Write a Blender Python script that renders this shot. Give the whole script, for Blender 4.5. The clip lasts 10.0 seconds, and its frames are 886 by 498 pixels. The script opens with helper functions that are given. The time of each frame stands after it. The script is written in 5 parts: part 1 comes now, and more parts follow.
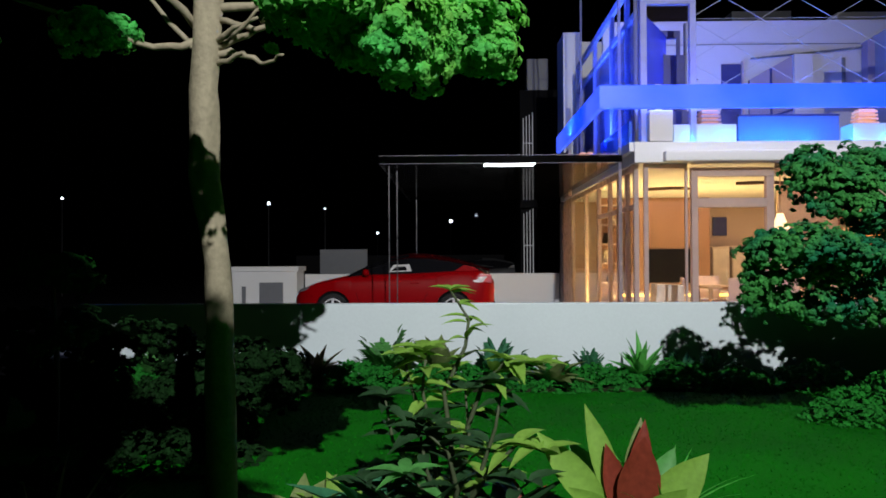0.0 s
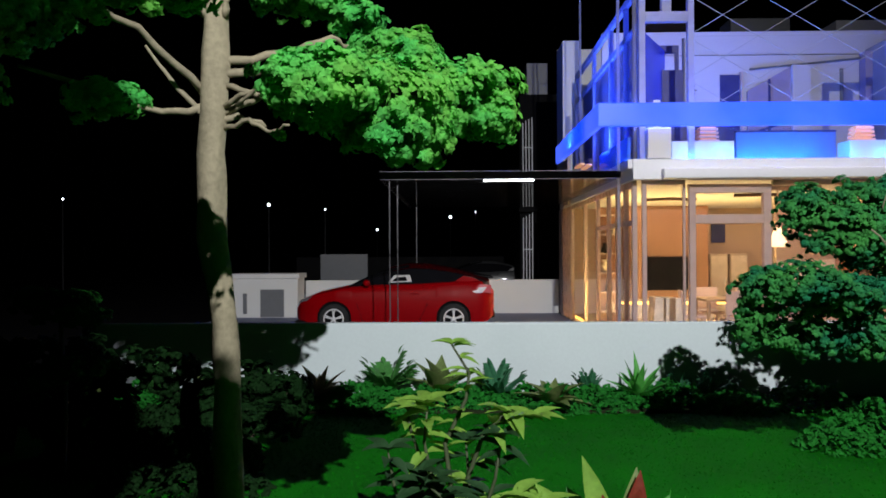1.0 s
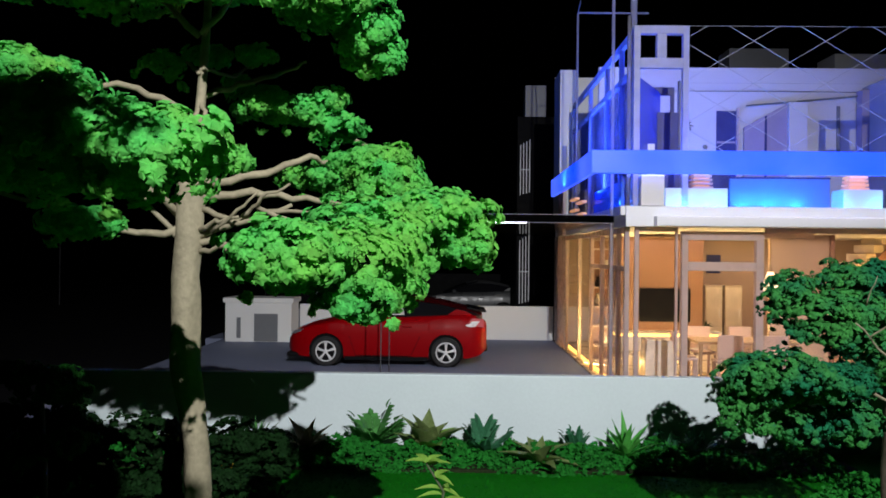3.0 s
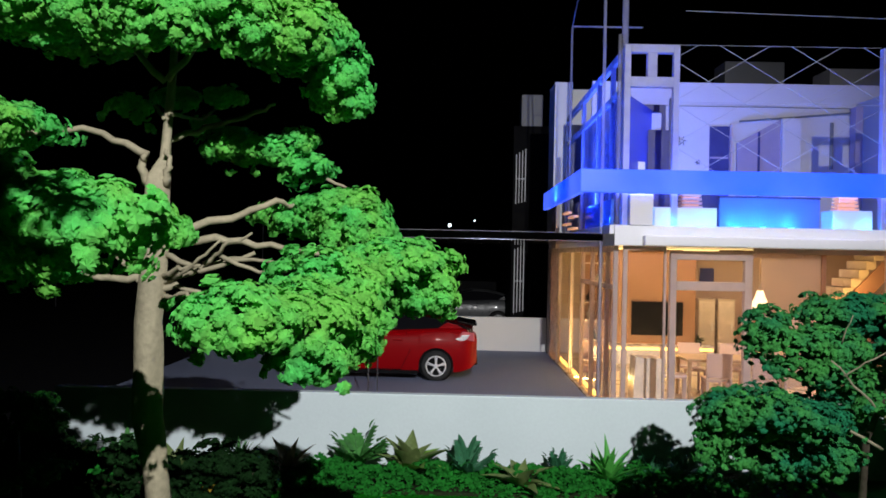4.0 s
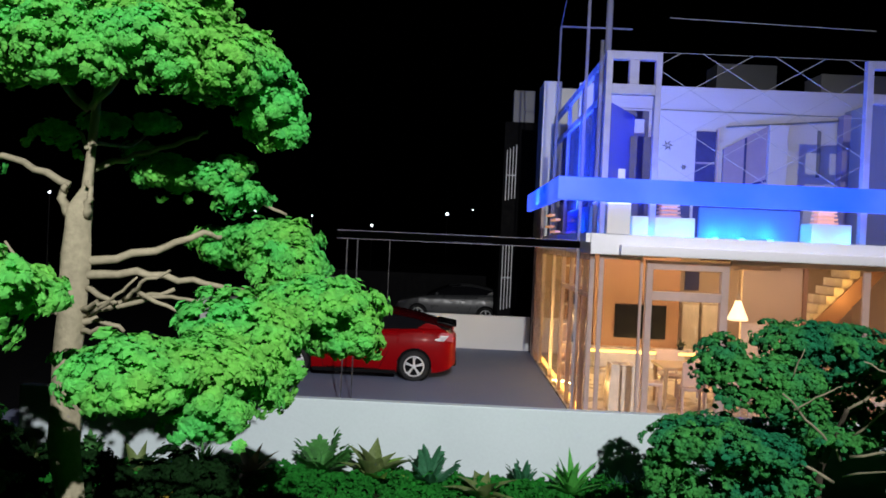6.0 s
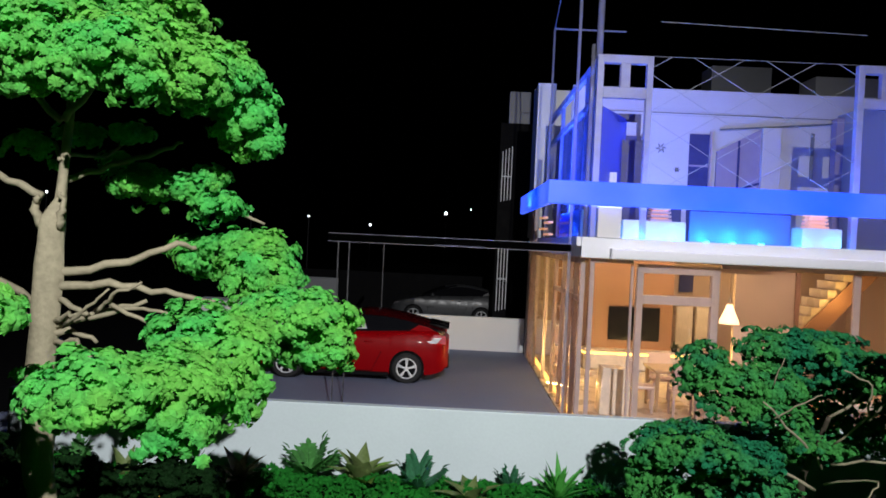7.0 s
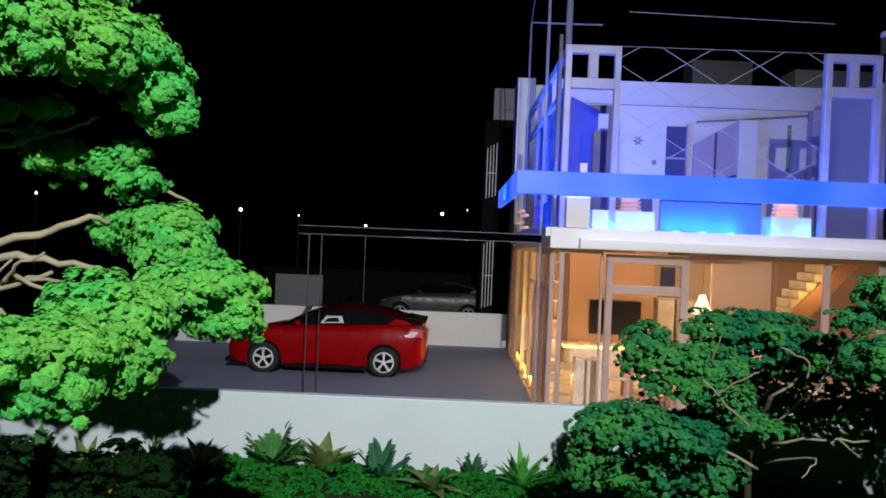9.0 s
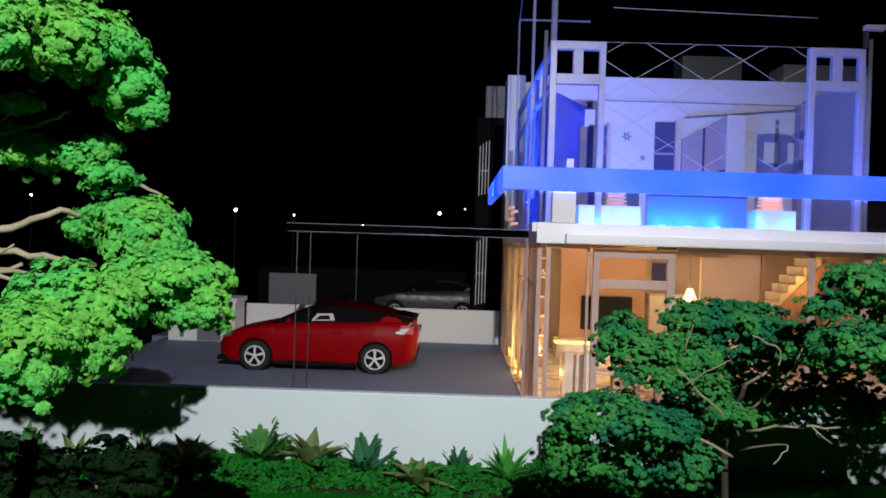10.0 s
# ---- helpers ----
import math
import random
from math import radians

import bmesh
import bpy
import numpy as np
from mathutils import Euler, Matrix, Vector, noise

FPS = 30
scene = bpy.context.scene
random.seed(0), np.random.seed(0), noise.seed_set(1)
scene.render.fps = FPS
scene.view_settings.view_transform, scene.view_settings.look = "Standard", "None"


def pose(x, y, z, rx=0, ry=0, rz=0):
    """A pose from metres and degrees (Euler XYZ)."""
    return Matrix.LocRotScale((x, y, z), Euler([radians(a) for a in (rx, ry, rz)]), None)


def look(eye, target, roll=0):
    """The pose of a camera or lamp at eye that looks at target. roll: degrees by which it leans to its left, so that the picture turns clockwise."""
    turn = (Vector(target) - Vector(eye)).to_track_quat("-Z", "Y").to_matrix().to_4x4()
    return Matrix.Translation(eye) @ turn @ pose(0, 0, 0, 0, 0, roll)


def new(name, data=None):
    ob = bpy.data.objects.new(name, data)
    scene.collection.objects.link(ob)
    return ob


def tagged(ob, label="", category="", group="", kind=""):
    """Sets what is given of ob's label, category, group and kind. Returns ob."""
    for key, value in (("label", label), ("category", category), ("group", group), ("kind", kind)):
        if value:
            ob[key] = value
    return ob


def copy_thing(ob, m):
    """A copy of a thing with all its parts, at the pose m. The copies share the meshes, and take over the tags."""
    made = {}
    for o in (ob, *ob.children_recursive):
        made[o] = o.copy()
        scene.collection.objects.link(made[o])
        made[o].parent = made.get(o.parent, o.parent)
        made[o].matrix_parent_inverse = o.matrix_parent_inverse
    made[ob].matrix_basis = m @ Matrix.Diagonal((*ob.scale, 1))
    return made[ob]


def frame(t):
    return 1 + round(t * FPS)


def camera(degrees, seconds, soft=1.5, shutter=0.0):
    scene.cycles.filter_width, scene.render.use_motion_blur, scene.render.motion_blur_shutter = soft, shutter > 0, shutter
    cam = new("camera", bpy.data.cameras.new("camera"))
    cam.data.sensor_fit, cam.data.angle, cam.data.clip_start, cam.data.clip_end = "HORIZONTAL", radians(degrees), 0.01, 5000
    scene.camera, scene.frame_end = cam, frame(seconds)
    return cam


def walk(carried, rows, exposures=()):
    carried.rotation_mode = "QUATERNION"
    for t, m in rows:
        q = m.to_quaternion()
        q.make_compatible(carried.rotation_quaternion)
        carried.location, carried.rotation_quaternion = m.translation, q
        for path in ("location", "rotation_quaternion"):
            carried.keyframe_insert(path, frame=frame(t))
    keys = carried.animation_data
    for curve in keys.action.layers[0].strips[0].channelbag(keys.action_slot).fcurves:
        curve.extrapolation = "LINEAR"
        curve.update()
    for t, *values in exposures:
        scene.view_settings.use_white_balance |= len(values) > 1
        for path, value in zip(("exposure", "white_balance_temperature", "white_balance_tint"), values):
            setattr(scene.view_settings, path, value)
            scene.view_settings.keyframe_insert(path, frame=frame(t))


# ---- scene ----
# A miniature show house on a display board. Lengths below are those of the full-size house;
# S turns them into the model's own size (scale 1 : 24).
S = 1 / 24
cam = camera(59.2, 10.0, soft=1.7)
PATH = [
    (0, (0.272, 0.194, 1.739), (0.238, 2.194, 1.764), -0.3),
    (0.5, (0.247, 0.096, 1.916), (0.215, 2.095, 1.927), -0.6),
    (1, (0.267, 0.078, 2.091), (0.234, 2.078, 2.099), -0.3),
    (1.5, (0.311, -0.016, 2.324), (0.277, 1.984, 2.334), 0.6),
    (2, (0.331, 0.041, 2.499), (0.297, 2.041, 2.508), 0.3),
    (2.5, (0.344, 0.087, 2.627), (0.311, 2.087, 2.636), 0.4),
    (4, (0.585, 0.111, 3.015), (0.55, 2.111, 3.027), 1.2),
    (4.5, (0.673, 0.151, 3.102), (0.639, 2.151, 3.114), 1.5),
    (5, (0.724, 0.081, 3.166), (0.692, 2.081, 3.173), 1.7),
    (5.5, (0.851, 0.203, 3.237), (0.817, 2.203, 3.22), 2.3),
    (7, (1.089, 0.202, 3.379), (1.057, 2.201, 3.354), 2.7),
    (7.5, (1.187, 0.074, 3.377), (1.157, 2.073, 3.354), 2.7),
    (8, (1.315, 0.148, 3.345), (1.283, 2.148, 3.321), 2.5),
    (8.5, (1.449, 0.152, 3.283), (1.417, 2.151, 3.261), 2.4),
    (9, (1.57, 0.211, 3.233), (1.538, 2.211, 3.213), 2.3),
    (9.5, (1.654, 0.152, 3.218), (1.624, 2.151, 3.197), 1.9),
    (10, (1.754, 0.146, 3.185), (1.725, 2.145, 3.164), 1.8),
]
walk(cam, [(t, look(Vector(eye) * S, Vector(target) * S, roll)) for t, eye, target, roll in PATH],
     exposures=((0, -0.15), (1.5, -0.07), (2.5, -0.02), (4.5, 0.0), (10, 0.0)))
scene.view_settings.exposure = 0.0

# ---------------------------------------------------------------- light
world = bpy.data.worlds.new("dark_hall")
scene.world = world
world.use_nodes = True
world.node_tree.nodes["Background"].inputs[0].default_value = (0.55, 0.65, 1.0, 1)
world.node_tree.nodes["Background"].inputs[1].default_value = 0.00005


def lamp(name, kind, place, target, power, color, size=0.05, size_y=None, cone=None, blend=0.4):
    data = bpy.data.lights.new(name, kind)
    data.energy, data.color = power, color
    if kind == "AREA":
        data.shape = "RECTANGLE"
        data.size, data.size_y = size * S, (size_y or size) * S
    else:
        data.shadow_soft_size = size * S
    if kind == "SPOT":
        data.spot_size, data.spot_blend = radians(cone), blend
    ob = new(name, data)
    ob.matrix_world = look(Vector(place) * S, Vector(target) * S)
    return ob


lamp("hall_spotlight", "SPOT", (3.05, -6.5, 9.2), (0.2, 13.0, 1.3), 20.5, (1.0, 0.99, 0.98), 0.05, cone=70, blend=1.0)
WARM, BLUE = (1.0, 0.77, 0.66), (0.06, 0.16, 1.0)
lamp("ceiling_led_front", "AREA", (6.5, 14.6, 3.12), (6.5, 14.6, 0), 0.095, WARM, 6.0, 2.6)
lamp("ceiling_led_rear", "AREA", (6.5, 19.0, 3.12), (6.5, 19.0, 0), 0.06, WARM, 6.0, 1.6)
lamp("side_window_led", "AREA", (3.3, 16.5, 0.52), (3.0, 16.5, 3.0), 0.62, (1.0, 0.70, 0.22), 0.12, 7.4)
lamp("balcony_led", "AREA", (6.8, 12.2, 3.98), (6.8, 12.45, 7.0), 0.15, (0.10, 0.17, 1.0), 7.6, 0.2)
lamp("balcony_side_led", "AREA", (2.85, 15.0, 4.0), (3.2, 15.0, 6.0), 0.75, BLUE, 0.2, 5.6)
# Added lilac fill that brightens the slab front and blind box.
lamp("slab_fill", "AREA", (6.9, 11.90, 3.50), (6.9, 12.05, 3.2), 0.010, (0.76, 0.68, 1.0), 8.4, 0.06)
lamp("upper_room_led", "AREA", (6.6, 14.6, 7.2), (6.6, 17.0, 3.6), 0.012, (0.92, 0.78, 1.0), 5.0, 3.0)

# ---------------------------------------------------------------- materials


def material(name, color, rough=0.6, metal=0.0, vary=0.15, grain=6.0, fine=60.0, bump=0.0, per="", emit=None, strength=0.0,
             trans=0.0, coat=0.0, alpha=1.0, spec=0.5, color2=None, emit2=None):
    """A procedural surface: colour varied at two scales (per full-size metre), roughness wear and fine relief."""
    m = bpy.data.materials.new(name)
    m.use_nodes = True
    nt = m.node_tree
    b = nt.nodes["Principled BSDF"]
    n, l = nt.nodes.new, nt.links.new
    b.inputs["Metallic"].default_value = metal
    b.inputs["Coat Weight"].default_value = coat
    b.inputs["Specular IOR Level"].default_value = spec
    b.inputs["Alpha"].default_value = alpha
    co = n("ShaderNodeTexCoord")
    big, small = n("ShaderNodeTexNoise"), n("ShaderNodeTexNoise")
    for node, scale in ((big, grain), (small, fine)):
        node.inputs["Scale"].default_value = scale / S
        node.inputs["Detail"].default_value = 4
        l(co.outputs["Object"], node.inputs["Vector"])
    add = n("ShaderNodeMath")
    l(big.outputs["Fac"], add.inputs[0])
    l(small.outputs["Fac"], add.inputs[1])
    ramp = n("ShaderNodeMapRange")
    ramp.inputs["From Min"].default_value, ramp.inputs["From Max"].default_value = 0.65, 1.35
    ramp.inputs["To Min"].default_value, ramp.inputs["To Max"].default_value = 1 - vary, 1 + vary
    l(add.outputs[0], ramp.inputs["Value"])
    out = ramp.outputs[0]
    if per:
        r = n("ShaderNodeNewGeometry") if per == "island" else n("ShaderNodeObjectInfo")
        mr = n("ShaderNodeMapRange")
        mr.inputs["To Min"].default_value, mr.inputs["To Max"].default_value = 0.84, 1.16
        l(r.outputs["Random Per Island" if per == "island" else "Random"], mr.inputs["Value"])
        mul = n("ShaderNodeMath")
        mul.operation = "MULTIPLY"
        l(out, mul.inputs[0])
        l(mr.outputs[0], mul.inputs[1])
        out = mul.outputs[0]
    mix = n("ShaderNodeVectorMath")
    mix.operation = "SCALE"
    mix.inputs[0].default_value = color
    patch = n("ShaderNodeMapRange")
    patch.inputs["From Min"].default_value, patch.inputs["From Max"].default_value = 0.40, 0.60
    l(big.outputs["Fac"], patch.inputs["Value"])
    if color2:
        two = n("ShaderNodeMix")
        two.data_type = "RGBA"
        two.inputs[6].default_value, two.inputs[7].default_value = (*color, 1), (*color2, 1)
        l(patch.outputs[0], two.inputs[0])
        l(two.outputs[2], mix.inputs[0])
    l(out, mix.inputs["Scale"])
    l(mix.outputs[0], b.inputs["Base Color"])
    rr = n("ShaderNodeMapRange")
    rr.inputs["From Min"].default_value, rr.inputs["From Max"].default_value = 0.3, 0.7
    rr.inputs["To Min"].default_value, rr.inputs["To Max"].default_value = max(0.02, rough - 0.12), min(1, rough + 0.12)
    l(big.outputs["Fac"], rr.inputs["Value"])
    l(rr.outputs[0], b.inputs["Roughness"])
    if bump:
        bp = n("ShaderNodeBump")
        bp.inputs["Distance"].default_value, bp.inputs["Strength"].default_value = bump * S, 0.7
        l(small.outputs["Fac"], bp.inputs["Height"])
        l(bp.outputs[0], b.inputs["Normal"])
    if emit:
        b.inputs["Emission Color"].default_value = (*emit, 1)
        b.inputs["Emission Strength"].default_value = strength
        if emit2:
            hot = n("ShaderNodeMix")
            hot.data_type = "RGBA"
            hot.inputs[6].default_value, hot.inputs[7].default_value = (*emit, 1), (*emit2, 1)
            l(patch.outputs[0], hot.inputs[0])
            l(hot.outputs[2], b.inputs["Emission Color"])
    if trans:
        tr, mx = n("ShaderNodeBsdfTranslucent"), n("ShaderNodeMixShader")
        l(mix.outputs[0], tr.inputs["Color"])
        mx.inputs[0].default_value = trans
        l(b.outputs[0], mx.inputs[1])
        l(tr.outputs[0], mx.inputs[2])
        l(mx.outputs[0], nt.nodes["Material Output"].inputs[0])
    return m


def clear_sheet(name, tint, gloss=0.5, haze=0.0, haze_color=(1, 1, 1), rough=0.04):
    """Thin acrylic sheet: see-through, glossier at a slant, with some frosting."""
    m = bpy.data.materials.new(name)
    m.use_nodes = True
    nt = m.node_tree
    nt.nodes.remove(nt.nodes["Principled BSDF"])
    n, l = nt.nodes.new, nt.links.new
    clear, shine, mist = n("ShaderNodeBsdfTransparent"), n("ShaderNodeBsdfGlossy"), n("ShaderNodeBsdfTranslucent")
    clear.inputs[0].default_value = (*tint, 1)
    shine.inputs["Roughness"].default_value = rough
    mist.inputs[0].default_value = (*haze_color, 1)
    front = n("ShaderNodeBsdfDiffuse")
    front.inputs[0].default_value = (*haze_color, 1)
    both = n("ShaderNodeMixShader")
    l(mist.outputs[0], both.inputs[1])
    l(front.outputs[0], both.inputs[2])
    fogged = n("ShaderNodeMixShader")
    smear = n("ShaderNodeTexNoise")
    smear.inputs["Scale"].default_value = 3.0 / S
    mr = n("ShaderNodeMapRange")
    mr.inputs["To Min"].default_value, mr.inputs["To Max"].default_value = haze * 0.7, min(1, haze * 1.3)
    l(smear.outputs["Fac"], mr.inputs["Value"])
    l(mr.outputs[0], fogged.inputs[0])
    l(clear.outputs[0], fogged.inputs[1])
    l(both.outputs[0], fogged.inputs[2])
    fr = n("ShaderNodeFresnel")
    fr.inputs[0].default_value = 1.45
    k = n("ShaderNodeMath")
    k.operation = "MULTIPLY"
    k.inputs[1].default_value = gloss
    l(fr.outputs[0], k.inputs[0])
    mx = n("ShaderNodeMixShader")
    l(k.outputs[0], mx.inputs[0])
    l(fogged.outputs[0], mx.inputs[1])
    l(shine.outputs[0], mx.inputs[2])
    l(mx.outputs[0], nt.nodes["Material Output"].inputs[0])
    return m


def glow(name, color, strength):
    return material(name, color, 0.5, vary=0.05, emit=color, strength=strength)


M = {
    "board": material("dark_board", (0.008, 0.008, 0.010), 0.8, vary=0.3, spec=0.08),
    "lawn": material("lawn_flock", (0.003, 0.14, 0.003), 0.95, vary=0.3, grain=1.3, fine=45, bump=0.02, spec=0.1),
    "soil": material("soil", (0.02, 0.03, 0.012), 0.95, vary=0.5, grain=3, fine=30, bump=0.03, spec=0.1),
    "deck": material("grey_paving", (0.19, 0.22, 0.34), 0.7, vary=0.14, grain=1.2, fine=30, bump=0.004),
    "white": material("white_board", (0.78, 0.79, 0.80), 0.55, vary=0.03, grain=1.5, fine=30, bump=0.002),
    "wallwhite": material("white_garden_wall", (0.66, 0.76, 0.80), 0.5, vary=0.035, grain=0.9, fine=25, bump=0.002),
    "upperwall": material("pale_grey_wall", (0.56, 0.56, 0.58), 0.6, vary=0.05, grain=1.5, fine=30, bump=0.002),
    "grey": material("grey_board", (0.33, 0.34, 0.37), 0.6, vary=0.06),
    "darkgrey": material("dark_grey_panel", (0.16, 0.17, 0.19), 0.6, vary=0.1),
    "black": material("black_gloss", (0.004, 0.004, 0.005), 0.2, vary=0.02, coat=0.0, spec=0.06),
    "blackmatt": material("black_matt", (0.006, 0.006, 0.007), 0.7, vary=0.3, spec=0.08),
    "tan": material("tan_veneer", (0.56, 0.42, 0.33), 0.5, vary=0.12, grain=1.5, fine=40),
    "brownwall": material("brown_panel", (0.34, 0.18, 0.12), 0.45, vary=0.12, grain=1.2, fine=40),
    "floor": material("cream_floor", (0.6, 0.5, 0.4), 0.3, vary=0.1, grain=2, fine=30),
    "marble": material("veined_marble", (0.75, 0.68, 0.6), 0.25, vary=0.18, grain=3.5, fine=18),
    "wood": material("pale_wood", (0.45, 0.3, 0.18), 0.5, vary=0.2, grain=3, fine=60),
    # White acrylic with the warm room light put into its colour as pink.
    "frame": material("warm_tinged_acrylic_frame", (0.76, 0.64, 0.63), 0.3, vary=0.04, trans=0.5),
    # The same acrylic upstairs, tinted with the blue of the LEDs.
    "upperframe": material("led_tinged_acrylic_frame", (0.64, 0.66, 0.90), 0.3, vary=0.06, trans=0.5),
    "navy": material("navy_panel", (0.02, 0.03, 0.16), 0.4, vary=0.2),
    "purple": material("mauve_panel", (0.30, 0.26, 0.36), 0.6, vary=0.1),
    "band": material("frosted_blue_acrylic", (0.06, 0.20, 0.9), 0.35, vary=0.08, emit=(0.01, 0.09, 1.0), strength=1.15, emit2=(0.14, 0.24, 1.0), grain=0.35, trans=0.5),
    "cyan": glow("cyan_led", (0.1, 0.65, 1.0), 6.0),
    "amber": glow("amber_led", (1.0, 0.55, 0.10), 5.0),
    "lampshade": glow("pendant_shade", (1.0, 0.75, 0.45), 1.6),
    "streetlight": glow("street_light_head", (0.85, 0.92, 1.0), 6.0),
    "pane": clear_sheet("clear_acrylic", (0.97, 0.95, 0.95), 0.35, 0.010, (0.9, 0.7, 0.6)),
    "bluepane": clear_sheet("blue_acrylic", (0.70, 0.72, 0.95), 0.7, 0.20, (0.36, 0.38, 0.80)),
    "rod": clear_sheet("acrylic_rod", (0.86, 0.86, 0.97), 1.0, 0.30, (0.8, 0.8, 0.95)),
    "wire": material("thin_steel_wire", (0.42, 0.42, 0.46), 0.5, metal=0.0, vary=0.1),
    "red": material("red_car_paint", (0.27, 0.0005, 0.003), 0.35, vary=0.02, coat=0.04, grain=0.5, spec=0.08),
    "redroof": material("dark_red_car_roof", (0.035, 0.001, 0.002), 0.25, vary=0.05, coat=0.1, spec=0.2),
    # Silver paint is coloured dark for the dimness behind the porch.
    "silver": material("dimmed_silver_paint", (0.06, 0.062, 0.066), 0.35, metal=0.1, vary=0.02, coat=0.8),
    "tyre": material("tyre_rubber", (0.012, 0.012, 0.013), 0.8, vary=0.2),
    "chrome": material("bright_alloy", (0.85, 0.86, 0.88), 0.3, metal=0.2, vary=0.05),
    "carglass": material("dark_car_glass", (0.008, 0.008, 0.010), 0.06, vary=0.1, coat=0.5),
    "seat": material("pale_seat", (0.62, 0.62, 0.62), 0.7, vary=0.1),
    "taillight": material("red_lens", (0.60, 0.12, 0.14), 0.12, vary=0.1, coat=0.8),
    "headlight": material("clear_lens", (0.12, 0.11, 0.12), 0.1, vary=0.1, coat=0.8),
    "bark": material("pale_bark", (0.25, 0.225, 0.155), 0.85, vary=0.25, grain=5, fine=30, bump=0.008, spec=0.2),
    "leaf": material("bright_green_foliage", (0.18, 0.56, 0.095), 0.85, vary=0.18, grain=2.2, fine=16, per="island", trans=0.45, spec=0.1, color2=(0.085, 0.50, 0.11)),
    "leaf2": material("deep_green_foliage", (0.05, 0.27, 0.055), 0.8, vary=0.35, grain=2.2, fine=14, per="island", trans=0.15, spec=0.15, color2=(0.010, 0.14, 0.060)),
    "cover": material("ground_cover_leaves", (0.014, 0.19, 0.02), 0.8, vary=0.3, grain=2, fine=20, per="island", trans=0.2, spec=0.2),
    "lime": material("lime_leaf", (0.20, 0.38, 0.06), 0.5, vary=0.2, grain=4, fine=30, per="island", trans=0.3, spec=0.3),
    "blade": material("green_blade", (0.07, 0.26, 0.06), 0.5, vary=0.25, grain=4, fine=30, per="island", trans=0.25, spec=0.3),
    "olive": material("olive_leaf", (0.17, 0.24, 0.08), 0.5, vary=0.25, grain=4, fine=30, per="island", trans=0.25, spec=0.3),
    "teal": material("blue_green_leaf", (0.04, 0.18, 0.085), 0.55, vary=0.25, grain=4, fine=30, per="island", trans=0.2, spec=0.3),
    "dusky": material("brown_green_leaf", (0.17, 0.15, 0.07), 0.55, vary=0.3, grain=4, fine=30, per="island", trans=0.2, spec=0.3),
    "crimson": material("crimson_leaf", (0.20, 0.035, 0.02), 0.45, vary=0.3, grain=3, fine=30, per="island", trans=0.2, spec=0.35),
    # Dark copy of the pale bark, for trunks and stems in shade.
    "shadebark": material("shade_bark", (0.07, 0.06, 0.045), 0.85, vary=0.3, grain=5, fine=30, bump=0.008, spec=0.1),
    # Both foliage colours below carry the shade left of the lawn.
    "shadeleaf": material("shade_black_foliage", (0.006, 0.028, 0.006), 0.8, vary=0.35, grain=2.2, fine=14, per="island", trans=0.1, spec=0.1),
    "dimleaf": material("shade_dimmed_foliage", (0.010, 0.08, 0.010), 0.8, vary=0.35, grain=2.2, fine=14, per="island", trans=0.1, spec=0.1),
    # Emission for the reflection in the carport roof.
    "roofglint": glow("white_glint_glow", (0.85, 0.92, 1.0), 9.0),
    "stalk": material("dark_stalk", (0.05, 0.07, 0.03), 0.7, vary=0.3),
    "yellowleaf": material("yellow_leaf", (0.42, 0.30, 0.04), 0.5, vary=0.25, grain=4, fine=30, per="island", trans=0.3, spec=0.3),
    "lime2": material("fresh_green_blade", (0.09, 0.42, 0.07), 0.5, vary=0.2, grain=4, fine=30, per="island", trans=0.3, spec=0.3),
    "post": material("grey_steel_post", (0.10, 0.10, 0.11), 0.35, metal=0.6, vary=0.1),
    "hanging": clear_sheet("hanging_blue_acrylic", (0.55, 0.60, 1.0), 0.4, 0.55, (0.25, 0.30, 0.80)),
    "frost": clear_sheet("frosted_screen", (0.8, 0.85, 1.0), 0.4, 0.85, (0.22, 0.45, 0.95)),
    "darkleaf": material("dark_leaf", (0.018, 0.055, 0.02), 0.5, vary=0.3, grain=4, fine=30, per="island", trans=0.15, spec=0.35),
    "cove": material("dark_cove", (0.08, 0.035, 0.02), 0.6, vary=0.2),
    "slat": material("pale_glowing_slat", (0.7, 0.7, 0.72), 0.5, vary=0.1, emit=(0.8, 0.82, 0.9), strength=0.10),
    "smoked": clear_sheet("smoked_acrylic", (0.10, 0.10, 0.12), 1.0, 0.02, (0.05, 0.05, 0.06), 0.08),
    "plantwarm": material("glowing_warm_louvre", (0.7, 0.45, 0.3), 0.5, vary=0.1, emit=(1.0, 0.45, 0.2), strength=0.5),
}

# ---------------------------------------------------------------- mesh helpers


